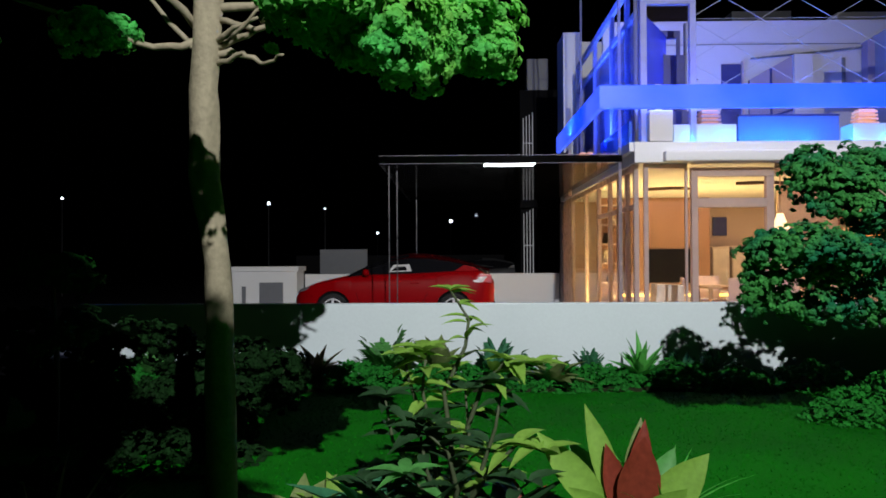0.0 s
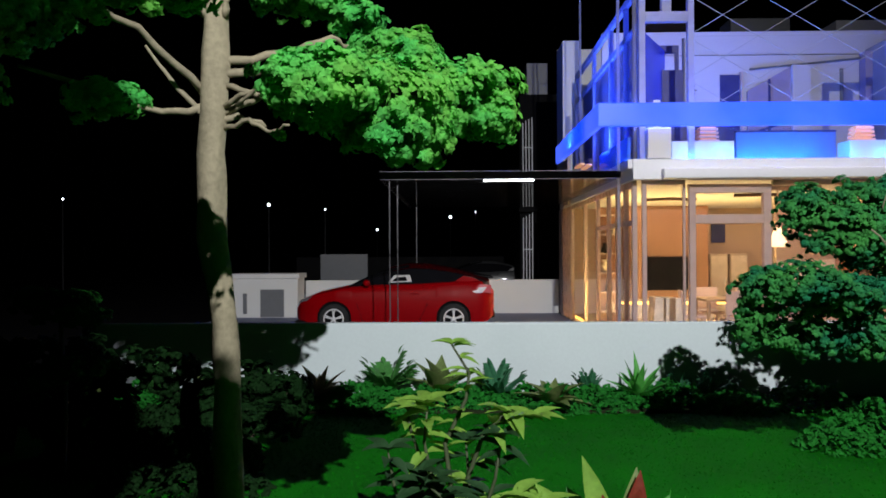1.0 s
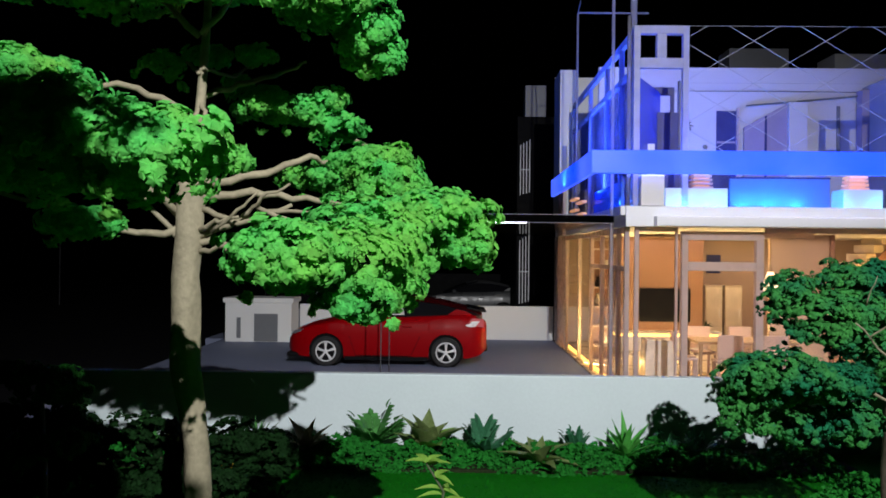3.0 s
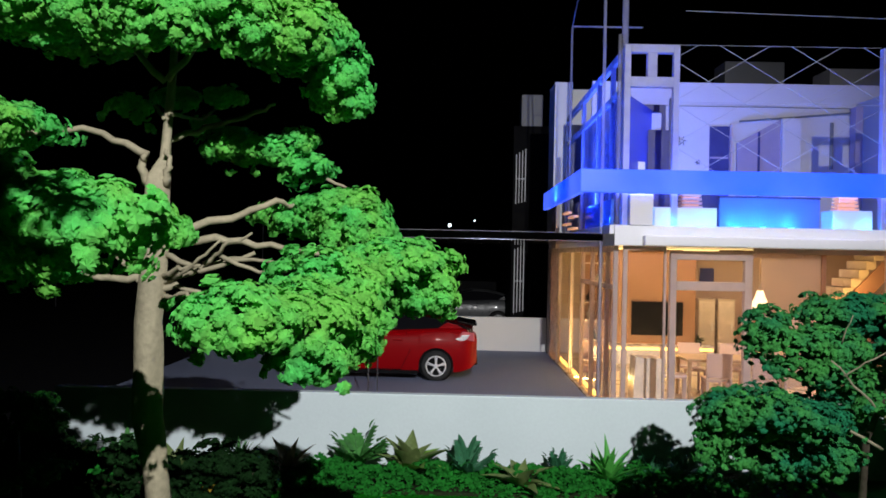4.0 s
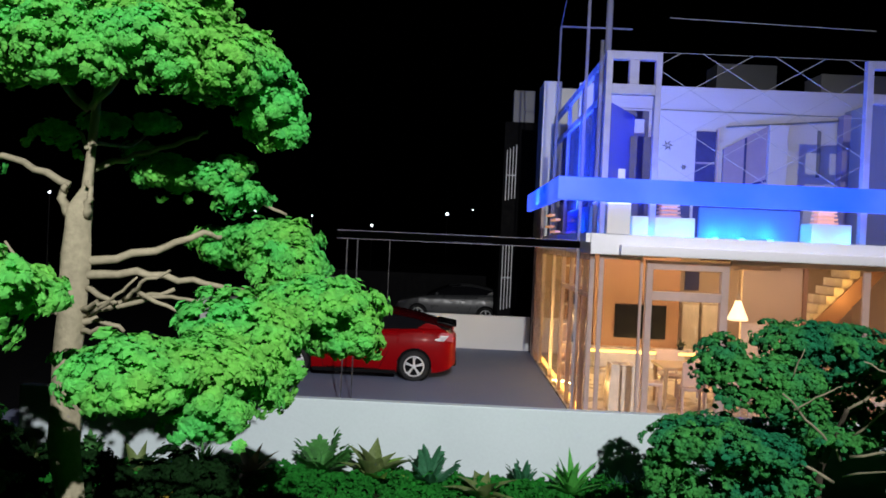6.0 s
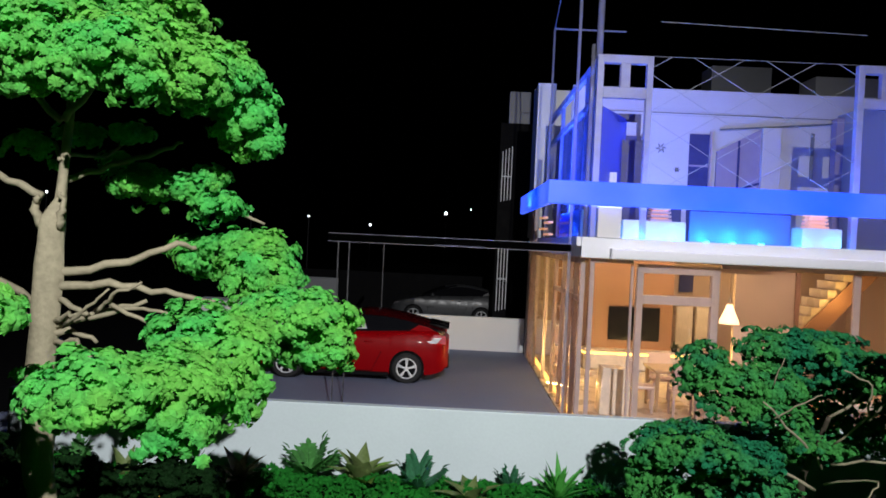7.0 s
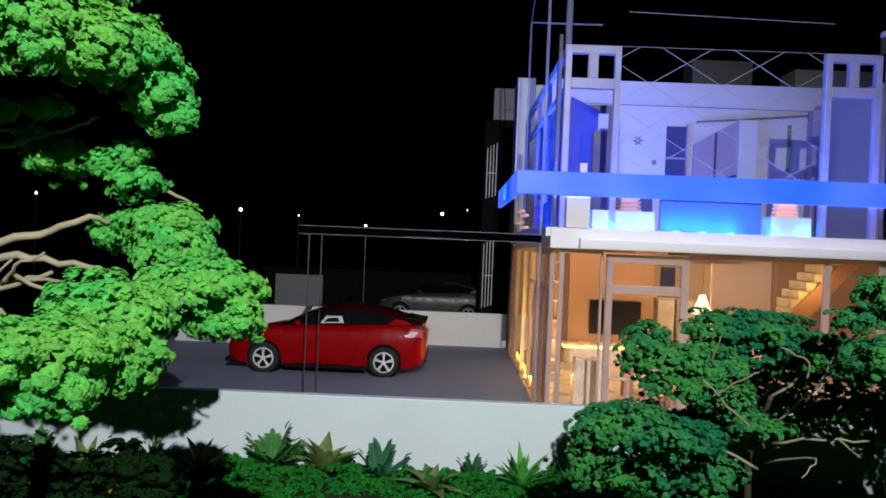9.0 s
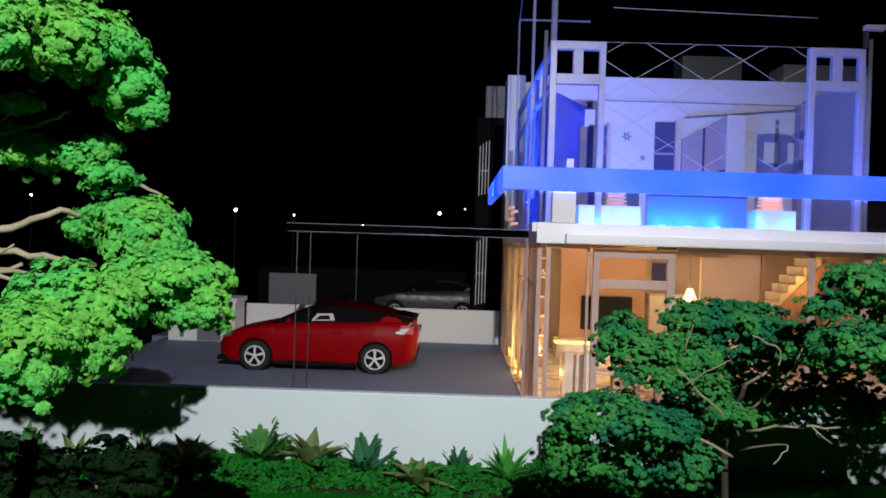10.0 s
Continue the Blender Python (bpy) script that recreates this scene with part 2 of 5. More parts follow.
class Geo:
    """Collects one mesh in full-size metres."""

    def __init__(self):
        self.v, self.f = [], []

    def add(self, verts, faces):
        k = len(self.v)
        self.v += [tuple(p) for p in verts]
        self.f += [tuple(i + k for i in f) for f in faces]
        return self

    def box(self, x0, x1, y0, y1, z0, z1):
        return self.add([(x, y, z) for x in (x0, x1) for y in (y0, y1) for z in (z0, z1)],
                        [(0, 1, 3, 2), (4, 6, 7, 5), (0, 4, 5, 1), (2, 3, 7, 6), (0, 2, 6, 4), (1, 5, 7, 3)])

    def prism(self, outline, axis, a, b):
        """A flat outline pushed along an axis from a to b; outline holds the two other coordinates in order."""
        put = {"x": lambda p, c: (c, *p), "y": lambda p, c: (p[0], c, p[1]), "z": lambda p, c: (*p, c)}[axis]
        n = len(outline)
        faces = [tuple(range(n)), tuple(range(2 * n - 1, n - 1, -1))]
        faces += [(i, n + i, n + (i + 1) % n, (i + 1) % n) for i in range(n)]
        return self.add([put(p, c) for c in (a, b) for p in outline], faces)

    def tube(self, points, radii, seg=8):
        """A tapered round limb through points."""
        pts = [Vector(p) for p in points]
        rings = []
        for i, p in enumerate(pts):
            way = (pts[min(i + 1, len(pts) - 1)] - pts[max(i - 1, 0)]).normalized()
            side = way.orthogonal().normalized() if i == 0 else (rings[-1][1] - way * rings[-1][1].dot(way)).normalized()
            rings.append((p, side, way.cross(side), radii[i] if isinstance(radii, (list, tuple)) else radii))
        verts = [p + r * (math.cos(a) * s + math.sin(a) * u) for p, s, u, r in rings for a in (math.tau * j / seg for j in range(seg))]
        faces = [(i * seg + j, i * seg + (j + 1) % seg, (i + 1) * seg + (j + 1) % seg, (i + 1) * seg + j)
                 for i in range(len(pts) - 1) for j in range(seg)]
        faces += [tuple(range(seg - 1, -1, -1)), tuple(range((len(pts) - 1) * seg, len(pts) * seg))]
        return self.add(verts, faces)

    def loft(self, rows, caps=True):
        n = len(rows[0])
        faces = [(i * n + j, i * n + j + 1, (i + 1) * n + j + 1, (i + 1) * n + j) for i in range(len(rows) - 1) for j in range(n - 1)]
        if caps:
            faces += [tuple(range(n - 1, -1, -1)), tuple(range((len(rows) - 1) * n, len(rows) * n))]
        return self.add([p for r in rows for p in r], faces)

    def flake(self, place, normal, size, rng):
        """A small crumpled, lobed leaf tuft."""
        nrm = Vector(normal).normalized()
        a = nrm.orthogonal().normalized()
        a = Matrix.Rotation(rng.random() * math.tau, 3, nrm) @ a
        b = nrm.cross(a)
        k = rng.choice((5, 6, 7))
        verts = [Vector(place) + nrm * size * 0.25]
        for i in range(k * 2):
            t = math.tau * i / (k * 2)
            r = size * (rng.uniform(0.8, 1.1) if i % 2 else rng.uniform(0.55, 0.8))
            verts.append(Vector(place) + a * r * math.cos(t) + b * r * math.sin(t) - nrm * size * rng.uniform(-0.1, 0.35))
        return self.add(verts, [(0, 1 + i, 1 + (i + 1) % (2 * k)) for i in range(2 * k)])

    def blade(self, root, way, up, length, width, bend=0.3, fold=0.25, steps=5, tip=0.0, belly=0.4):
        """A pointed leaf with a folded midrib that arches away from root."""
        root, way, up = Vector(root), Vector(way).normalized(), Vector(up).normalized()
        side = way.cross(up).normalized()
        up = side.cross(way)
        verts = []
        for i in range(steps + 1):
            t = i / steps
            mid = root + way * length * t - up * bend * length * t * t
            w = width * (tip + (1 - tip) * math.sin(math.pi * t ** (0.5 / max(belly, 0.1) * 0.55)) if 0 < t < 1 else (0.18 if t == 0 else 0.02))
            lift = up * fold * w
            verts += [mid - side * w * 0.5 + lift, mid, mid + side * w * 0.5 + lift]
        faces = [(3 * i + j, 3 * i + j + 1, 3 * i + j + 4, 3 * i + j + 3) for i in range(steps) for j in (0, 1)]
        return self.add(verts, faces)


def mesh_of(name, geo, mat, bevel=0.0, smooth=False):
    me = bpy.data.meshes.new(name)
    me.from_pydata([(x * S, y * S, z * S) for x, y, z in geo.v], [], geo.f)
    bm = bmesh.new()
    bm.from_mesh(me)
    if len(geo.f) < 20000:
        bmesh.ops.recalc_face_normals(bm, faces=bm.faces)
    if bevel:
        bmesh.ops.bevel(bm, geom=bm.edges[:], offset=bevel * S, segments=2, affect="EDGES", profile=0.6)
    for f in bm.faces:
        f.smooth = smooth
    bm.to_mesh(me)
    bm.free()
    me.materials.append(mat)
    return me


def part(name, geo, mat, parent=None, label="", bevel=0.0, smooth=False, shadow=True):
    ob = new(name, mesh_of(name, geo, mat, bevel, smooth))
    ob.parent = parent
    ob.visible_shadow = shadow
    return tagged(ob, label)


def thing(name, place, label, category, group="", kind=""):
    ob = new(name)
    ob.empty_display_size = 0.01
    ob.location = Vector(place) * S
    return tagged(ob, label, category, group, kind)


def box(*a):
    return Geo().box(*a)


def setting(name, geo, mat, label, bevel=0.0, category=""):
    return tagged(part(name, geo, mat, None, label, bevel), kind="structure", category=category or name.replace("_", " "))


# ---------------------------------------------------------------- ground, deck and walls
setting("ground", box(-60, 60, -14, 200, -0.3, 0.0), M["board"], "black display board under the model", category="ground")
setting("lawn", box(-7, 12, 1.2, 10.3, 0.0, 0.2), M["lawn"], "flat bright green flocked lawn", category="lawn")
setting("deck", box(-5.7, 3.02, 10.52, 21.1, 0.0, 0.44), M["deck"], "smooth grey paved car porch floor", category="floor")
setting("garden_wall", box(-4.7, 12, 10.35, 10.5, 0.0, 1.16), M["wallwhite"], "plain white low garden wall", 0.012, "wall")
setting("back_wall", box(-3.8, 3.03, 21.1, 21.25, 0.0, 1.34), M["white"], "plain white low boundary wall behind the porch", 0.012, "wall")

pillar = thing("gate_pillar", (-4.62, 20.2, 0.44), "white boxy gate pillar with a grey meter door", "pillar")
part("body", box(-0.85, 0.85, -0.3, 0.6, 0, 1.0), M["white"], pillar, bevel=0.015)
part("cap", box(-0.9, 0.9, -0.34, 0.64, 1.0, 1.12), M["white"], pillar, bevel=0.01)
part("meter_door", box(-0.1, 0.5, -0.33, -0.3, 0.02, 0.72), M["darkgrey"], pillar, "dark grey flush door", 0.004)
part("side_slot", box(-0.55, -0.45, -0.32, -0.3, 0.1, 0.62), M["darkgrey"], pillar)
# Black here stands in for the shade behind the porch.
setting("neighbour_wall", box(-6.4, 2.85, 32.6, 32.8, 0.0, 1.9), M["blackmatt"], "boundary wall coloured black for the shade behind the porch", 0.01, "wall")

# ---------------------------------------------------------------- house
house = thing("house", (0, 0, 0), "white two-storey model house glowing orange below and blue above", "house")
part("ground_floor", box(3.03, 12, 12.3, 20.75, 0.0, 0.46), M["floor"], house)
part("upper_slab", box(3.02, 12, 12.2, 20.75, 3.2, 3.52), M["white"], house, bevel=0.01)
part("blind_box", box(3.45, 12, 12.02, 12.2, 3.2, 3.36), M["white"], house, bevel=0.02)
part("rear_wall", box(3.14, 12, 20.6, 20.75, 0.46, 3.2), M["tan"], house)
part("tv_wall", box(4.39, 6.46, 19.32, 19.45, 0.46, 3.2), M["brownwall"], house)
part("inner_column", box(7.98, 8.06, 16.0, 16.2, 0.46, 3.2), M["brownwall"], house)
part("room_divider", box(6.78, 7.975, 16.05, 16.15, 0.46, 3.2), M["tan"], house, "tan veneered room divider")
part("side_partition", box(11.3, 11.45, 12.5, 20.6, 0.46, 3.2), M["tan"], house)


def framed(name, at, depth, stiles, rails, mat, along="x", panes=(), pane_mat=None, label=""):
    """A window in the plane at: the head rail carries the stiles, rails and panes as its pieces. Each is (a0, a1, z0, z1)."""

    def bar(a0, a1, z0, z1, d0, d1):
        return box(a0, a1, d0, d1, z0, z1) if along == "x" else box(d0, d1, a0, a1, z0, z1)

    ob = part(name, bar(*rails[0], at, at + depth), mat, house, label, 0.008)
    for piece, rows in (("stile", stiles), ("rail", rails[1:])):
        for row in rows:
            part(piece, bar(*row, at + 0.003, at + depth - 0.003), mat, ob, bevel=0.008)
    mid = at + depth * 0.5
    for row in panes:
        part("pane", bar(*row, mid - 0.006, mid + 0.006), pane_mat or M["pane"], ob, shadow=False)
    return ob


# ground-floor front: glazed corner, framed door unit, plain glazing beyond
framed("door_frame", 12.38, 0.12, [(3.94, 4.04, 0.46, 3.0), (5.10, 5.22, 0.46, 3.0)],
       [(3.94, 5.22, 3.0, 3.14), (4.04, 5.10, 2.52, 2.66)], M["frame"], panes=[(4.04, 5.10, 0.46, 2.52), (4.04, 5.10, 2.66, 3.0)])
framed("corner_window", 12.38, 0.06, [(3.20, 3.27, 0.46, 3.2), (3.84, 3.88, 0.46, 3.2)], [(3.27, 3.84, 3.13, 3.2)], M["frame"],
       panes=[(3.27, 3.84, 0.46, 3.13)])
framed("wide_window", 12.38, 0.06, [(7.29, 7.40, 0.46, 3.2), (8.15, 8.26, 0.46, 3.2), (11.9, 12.0, 0.46, 3.2)],
       [(5.24, 12, 3.12, 3.2)], M["frame"], panes=[(5.24, 7.29, 0.46, 3.12), (7.40, 8.15, 0.46, 3.12), (8.26, 11.9, 0.46, 3.12)])
# ground-floor side towards the porch
framed("side_window", 3.06, 0.08, [(y, y + 0.09, 0.46, 3.2) for y in (12.45, 13.05, 13.7, 14.5, 15.6, 17.1, 19.0, 20.5)],
       [(12.54, 20.5, 3.1, 3.2), (12.54, 15.6, 2.5, 2.58)], M["frame"], "y",
       panes=[(12.54, 15.6, 0.46, 2.5), (15.69, 19.0, 0.46, 3.1)])
part("side_panel", box(3.05, 3.13, 19.09, 20.5, 0.46, 3.1), M["frame"], house)
part("rear_corner_post", box(3.04, 3.14, 20.59, 21.09, 0.46, 3.2), M["frame"], house, bevel=0.01)
part("led_strip", box(3.18, 3.24, 12.7, 20.4, 0.47, 0.50), M["amber"], house, "glowing amber light strip")

# upper storey: open frames, rear wall, blue band
for x0 in (3.165, 7.19):
    framed("upper_window_frame", 12.38, 0.12,
           [(x0, x0 + 0.10, 3.52, 6.37), (x0 + 0.77, x0 + 0.865, 3.52, 6.37), (x0 + 0.36, x0 + 0.51, 5.86, 6.24)],
           [(x0 + 0.10, x0 + 0.77, 6.24, 6.37), (x0 + 0.10, x0 + 0.77, 5.70, 5.86)], M["upperframe"],
           panes=[(x0 + 0.10, x0 + 0.77, 3.6, 5.70)])
framed("upper_side_frame", 3.18, 0.08, [(y, y + 0.12, 3.52, 6.37) for y in (12.55, 13.5, 14.8, 16.6, 18.9)],
       [(12.67, 19.0, 6.25, 6.37), (12.67, 19.0, 5.66, 5.76)], M["upperframe"], "y",
       panes=[(12.67, 14.8, 3.6, 5.66), (14.92, 18.9, 3.6, 5.66)], pane_mat=M["bluepane"])
part("upper_rear_wall", box(2.96, 10.25, 20.6, 20.75, 3.52, 7.40), M["white"], house, bevel=0.01)
part("upper_corner_wall", box(2.96, 3.4, 19.6, 20.6, 3.52, 7.36), M["white"], house, bevel=0.01)
part("stair_tower", box(9.85, 12, 19.8, 20.75, 3.52, 7.86), M["grey"], house, bevel=0.01)
part("roof_tank", box(7.74, 9.34, 21.3, 22.2, 3.5, 8.38), M["darkgrey"], house, bevel=0.02)
part("partition_wall", box(3.45, 10.25, 17.0, 17.12, 3.52, 6.82), M["upperwall"], house, bevel=0.01)
for x0, x1, z1 in ((4.55, 4.95, 5.78), (5.98, 6.40, 5.88)):
    door = part("upper_door", box(x0, x1, 16.97, 17.0, 3.52, z1), M["navy"], house, "dark blue door leaf")
    part("glazing_bar", box(x0, x1, 16.955, 16.97, 5.18, 5.22), M["purple"], door)
    part("door_jamb", box(x1, x1 + 0.05, 16.9, 17.0, 3.52, z1 + 0.05), M["frame"], door)
screen = part("stair_screen", Geo().prism([(6.55, 3.52), (7.46, 3.52), (7.46, 6.03), (6.55, 5.52)], "y", 16.9, 16.98), M["purple"], house, "mauve slanted stair screen")
part("screen_post", box(6.98, 7.02, 16.87, 16.9, 3.52, 5.76), M["navy"], screen)
part("screen_rail", Geo().prism([(6.55, 4.55), (7.46, 4.85), (7.46, 4.90), (6.55, 4.60)], "y", 16.88, 16.9), M["navy"], screen)
part("upper_pillar", box(7.46, 7.85, 16.8, 17.0, 3.52, 6.05), M["upperwall"], house, bevel=0.01)
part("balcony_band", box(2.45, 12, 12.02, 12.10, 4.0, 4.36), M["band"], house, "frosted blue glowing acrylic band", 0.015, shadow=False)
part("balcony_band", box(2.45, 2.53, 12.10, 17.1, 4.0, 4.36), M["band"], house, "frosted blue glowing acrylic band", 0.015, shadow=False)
part("balcony_floor", box(2.95, 3.02, 12.25, 17.1, 3.38, 3.52), M["white"], house)
part("balustrade_pane", box(2.95, 12, 12.12, 12.14, 3.52, 3.97), M["pane"], house, shadow=False)
for x0, x1, z1 in ((3.24, 3.60, 4.00), (3.40, 3.70, 4.62)):
    part("balcony_block", box(x0, x1, 12.16 + 1.0 * (z1 > 4.5), 12.34 + 1.1 * (z1 > 4.5), 3.52, z1), M["white"], house, bevel=0.012)
part("balcony_screen", box(4.86, 6.48, 12.9, 12.96, 3.53, 4.02), M["frost"], house, "frosted screen lit blue from below")
part("screen_cap", box(4.86, 6.48, 12.88, 12.98, 4.02, 4.05), M["navy"], house)
part("balcony_niche", box(3.66, 4.84, 13.35, 13.40, 3.52, 4.20), M["navy"], house, "dark blue recess behind the planter")
part("side_screen", box(3.10, 3.16, 13.0, 15.5, 3.52, 3.97), M["frost"], house, "frosted screen lit blue from below")
for x in (5.08, 5.5, 5.95):
    ob = part("uplight", Geo().tube([(x, 12.72, 3.52), (x, 12.72, 3.55)], [0.05, 0.04], 10), M["cyan"], house, "cyan spot light")
    lamp("balcony_uplight", "POINT", (x, 12.76, 3.60), (x, 13, 4), 0.019, (0.02, 0.36, 1.0), 0.03)
for x in (3.95, 4.45, 4.80, 6.42, 7.0):
    lamp("planter_uplight", "POINT", (x, 12.30, 3.57), (x, 13, 4), 0.006, (0.02, 0.40, 1.0), 0.03)
lamp("corner_uplight", "POINT", (3.32, 12.75, 3.62), (3, 13, 4), 0.012, (0.03, 0.35, 1.0), 0.05)
lamp("corner_uplight", "POINT", (2.95, 13.6, 3.66), (3, 13, 4), 0.012, (0.02, 0.15, 1.0), 0.05)

for x0, x1, tint in ((3.68, 4.66, "frame"), (6.46, 7.08, "plantwarm")):
    mid = (x0 + x1) / 2
    pl = thing("planter_box", (mid, 12.62, 3.52), "white balcony planter box washed in cyan light", "planter", "balcony planters")
    w = (x1 - x0) / 2
    part("box", box(-w, w, -0.2, 0.2, 0, 0.30), M["white"], pl, bevel=0.015)
    la = thing("louvred_lantern", (mid + 0.02 - 0.05 * (tint != "frame") + 0.10 * (tint == "frame"), 12.62, 3.82), "stacked pale louvred lantern on a planter box", "lantern", "balcony lanterns")
    for k in range(4):
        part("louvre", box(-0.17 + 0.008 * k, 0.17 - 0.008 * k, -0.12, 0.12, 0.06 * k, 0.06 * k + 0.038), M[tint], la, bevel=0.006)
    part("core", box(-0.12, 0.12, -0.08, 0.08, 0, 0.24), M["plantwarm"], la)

# Side louvres glow to look pinkish; there is no lamp in them.
for k in range(4):
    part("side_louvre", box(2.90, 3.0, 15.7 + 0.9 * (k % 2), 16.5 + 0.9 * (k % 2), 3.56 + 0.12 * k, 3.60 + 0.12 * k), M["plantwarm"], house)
part("side_pier", box(2.92, 3.0, 18.6, 19.4, 3.2, 4.3), M["frame"], house, bevel=0.01)
# upper rooms behind the open frames
for x, z, r in ((5.38, 5.55, 0.11), (5.74, 5.10, 0.06)):
    g = Geo()
    for k in range(6):
        a = math.tau * k / 6
        g.tube([(x + r * math.cos(a), 16.985, z + r * math.sin(a)), (x + 0.3 * r * math.cos(a + 0.6), 16.985, z + 0.3 * r * math.sin(a + 0.6))], [0.010, 0.018], 5)
    part("wall_ornament", g, M["darkgrey"], house)
part("ceiling_edge", Geo().prism([(6.6, 5.98), (9.0, 6.20), (9.0, 6.225), (6.6, 6.0)], "y", 16.9, 16.97), M["darkgrey"], house)
part("picture_rail", box(4.2, 9.0, 16.985, 17.0, 6.30, 6.315), M["darkgrey"], house)
part("wall_niche", box(8.55, 8.62, 16.97, 17.0, 5.0, 6.0), M["darkgrey"], house)
part("alcove_wall", box(9.1, 9.2, 14.4, 17.0, 3.52, 6.4), M["grey"], house)
part("alcove_panel", box(8.95, 9.1, 16.7, 16.95, 3.52, 6.3), M["purple"], house)
part("hanging_screen", Geo().prism([(3.33, 12.70), (3.97, 13.88), (3.95, 13.90), (3.31, 12.72)], "z", 3.75, 5.62), M["hanging"], house, "translucent blue hanging screen")
part("tower_post", box(4.16, 4.22, 13.9, 13.96, 3.52, 5.72), M["navy"], house)
part("tower_lintel", box(3.76, 4.16, 13.9, 13.96, 5.58, 5.72), M["navy"], house)
part("tower_door", box(3.82, 4.24, 13.7, 13.76, 3.52, 5.24), M["navy"], house, "dark blue door leaf")
part("tower_edge", box(4.245, 4.275, 13.7, 13.8, 3.52, 5.8), M["darkgrey"], house)
for x in (2.88, 7.90):
    part("light_post", Geo().tube([(x + 0.2, 12.34, 3.52), (x + 0.2, 12.34, 4.3), (x + 0.2, 12.34, 6.5)], 0.035, 10), M["rod"], house, smooth=True)
finial = part("roof_spot", box(7.95, 8.25, 12.2, 12.32, 6.62, 6.70), M["frame"], house, "small white roof spotlight", bevel=0.012)
part("bracket", box(7.97, 8.03, 12.28, 12.34, 6.37, 6.62), M["post"], finial)

for pts in ([(4.25, 16.6), (4.7, 16.3), (5.3, 16.5)], [(5.7, 15.4), (6.3, 15.2), (6.9, 15.5), (7.4, 16.4)]):
    part("ceiling_cove", Geo().tube([(x, y, 3.17) for x, y in pts], 0.035, 6), M["cove"], house, "dark curved ceiling cove")
part("ceiling_track", box(5.26, 6.1, 12.6, 12.66, 3.05, 3.13), M["frame"], house)

# thin cables criss-cross between the two upper frames
lattice = thing("cable_lattice", (4.03, 12.44, 4.40), "criss-cross lattice of thin pale steel cables", "cable")
W, HT, SL = 3.16, 1.98, 0.6
for z in (HT, 1.08):
    part("cable", Geo().tube([(0, 0, z), (W, 0, z)], 0.0035, 5), M["wire"], lattice)
for k in range(-3, 3):
    for sign in (1, -1):
        x0 = 0.35 + k * 1.12
        ends = [(x0, 0.0), (x0 + HT / SL, HT)]
        (xa, za), (xb, zb) = ends
        if xa < 0:
            za, xa = za - SL * xa, 0.0
        if xb > W:
            zb, xb = zb - SL * (xb - W), W
        if xb - xa < 0.1:
            continue
        if sign < 0:
            xa, xb = W - xa, W - xb
        part("cable", Geo().tube([(xa, 0.012 * sign, za), (xb, 0.012 * sign, zb)], 0.005, 5), M["wire"], lattice)

# clear rods and edges of the display case at the house corner
case = thing("corner_rods", (2.94, 12.9, 0.44), "thin clear acrylic rods rising at the house corner", "rod")
part("rod", box(-0.022, 0.022, -0.022, 0.022, 0.0, 9.2), M["rod"], case)
part("thick_rod", Geo().tube([(0.31, -0.05, 3.1), (0.33, -0.05, 9.2)], 0.055, 12), M["rod"], case, smooth=True)
part("rear_rod", box(0.07, 0.11, 4.38, 4.42, 3.1, 7.62), M["rod"], case)
part("edge", Geo().tube([(0.09, 4.40, 7.62), (0.0, 0.0, 9.2)], 0.014, 6), M["rod"], case)
part("crossbar", box(0.09, 1.64, 4.38, 4.41, 7.62, 7.65), M["rod"], case)
part("top_cable", Geo().tube([(1.2, -0.4, 6.5), (4.4, -0.4, 6.42)], 0.005, 5), M["wire"], case)

# ---------------------------------------------------------------- rooms on the ground floor
tv = thing("television", (5.52, 19.3, 1.13), "wide black flat television on the brown wall", "television")
part("case", box(-0.62, 0.62, -0.06, 0.0, 0.0, 0.82), M["blackmatt"], tv, bevel=0.012)
part("screen", box(-0.60, 0.60, -0.066, -0.058, 0.02, 0.80), M["black"], tv)
cab = thing("low_cabinet", (5.35, 19.0, 0.46), "cream low cabinet with a glowing amber edge", "cabinet")
part("body", box(-1.1, 1.4, -0.2, 0.24, 0, 0.36), M["marble"], cab, bevel=0.01)
part("worktop", box(-1.12, 1.42, -0.22, 0.25, 0.42, 0.47), M["marble"], cab, bevel=0.008)
part("light_strip", box(-1.1, 1.4, -0.14, 0.22, 0.36, 0.42), M["amber"], cab, "amber light strip")
lamp("cabinet_led", "AREA", (5.45, 18.9, 1.0), (5.45, 19.32, 1.5), 0.009, (1.0, 0.74, 0.34), 2.4, 0.08)
plant = thing("pot_plant", (6.45, 19.0, 0.93), "small dark pot plant on the low cabinet", "plant")
part("pot", Geo().tube([(0, 0, 0), (0, 0, 0.1)], [0.06, 0.08], 10), M["blackmatt"], plant)
rng = random.Random(5)
g = Geo()
for k in range(26):
    d = Vector((rng.gauss(0, 1), rng.gauss(0, 1), abs(rng.gauss(0, 1)) + 0.3)).normalized()
    g.blade((0, 0, 0.1), d, (0, 0.3, 1), rng.uniform(0.1, 0.2), 0.05)
part("leaves", g, M["stalk"], plant)

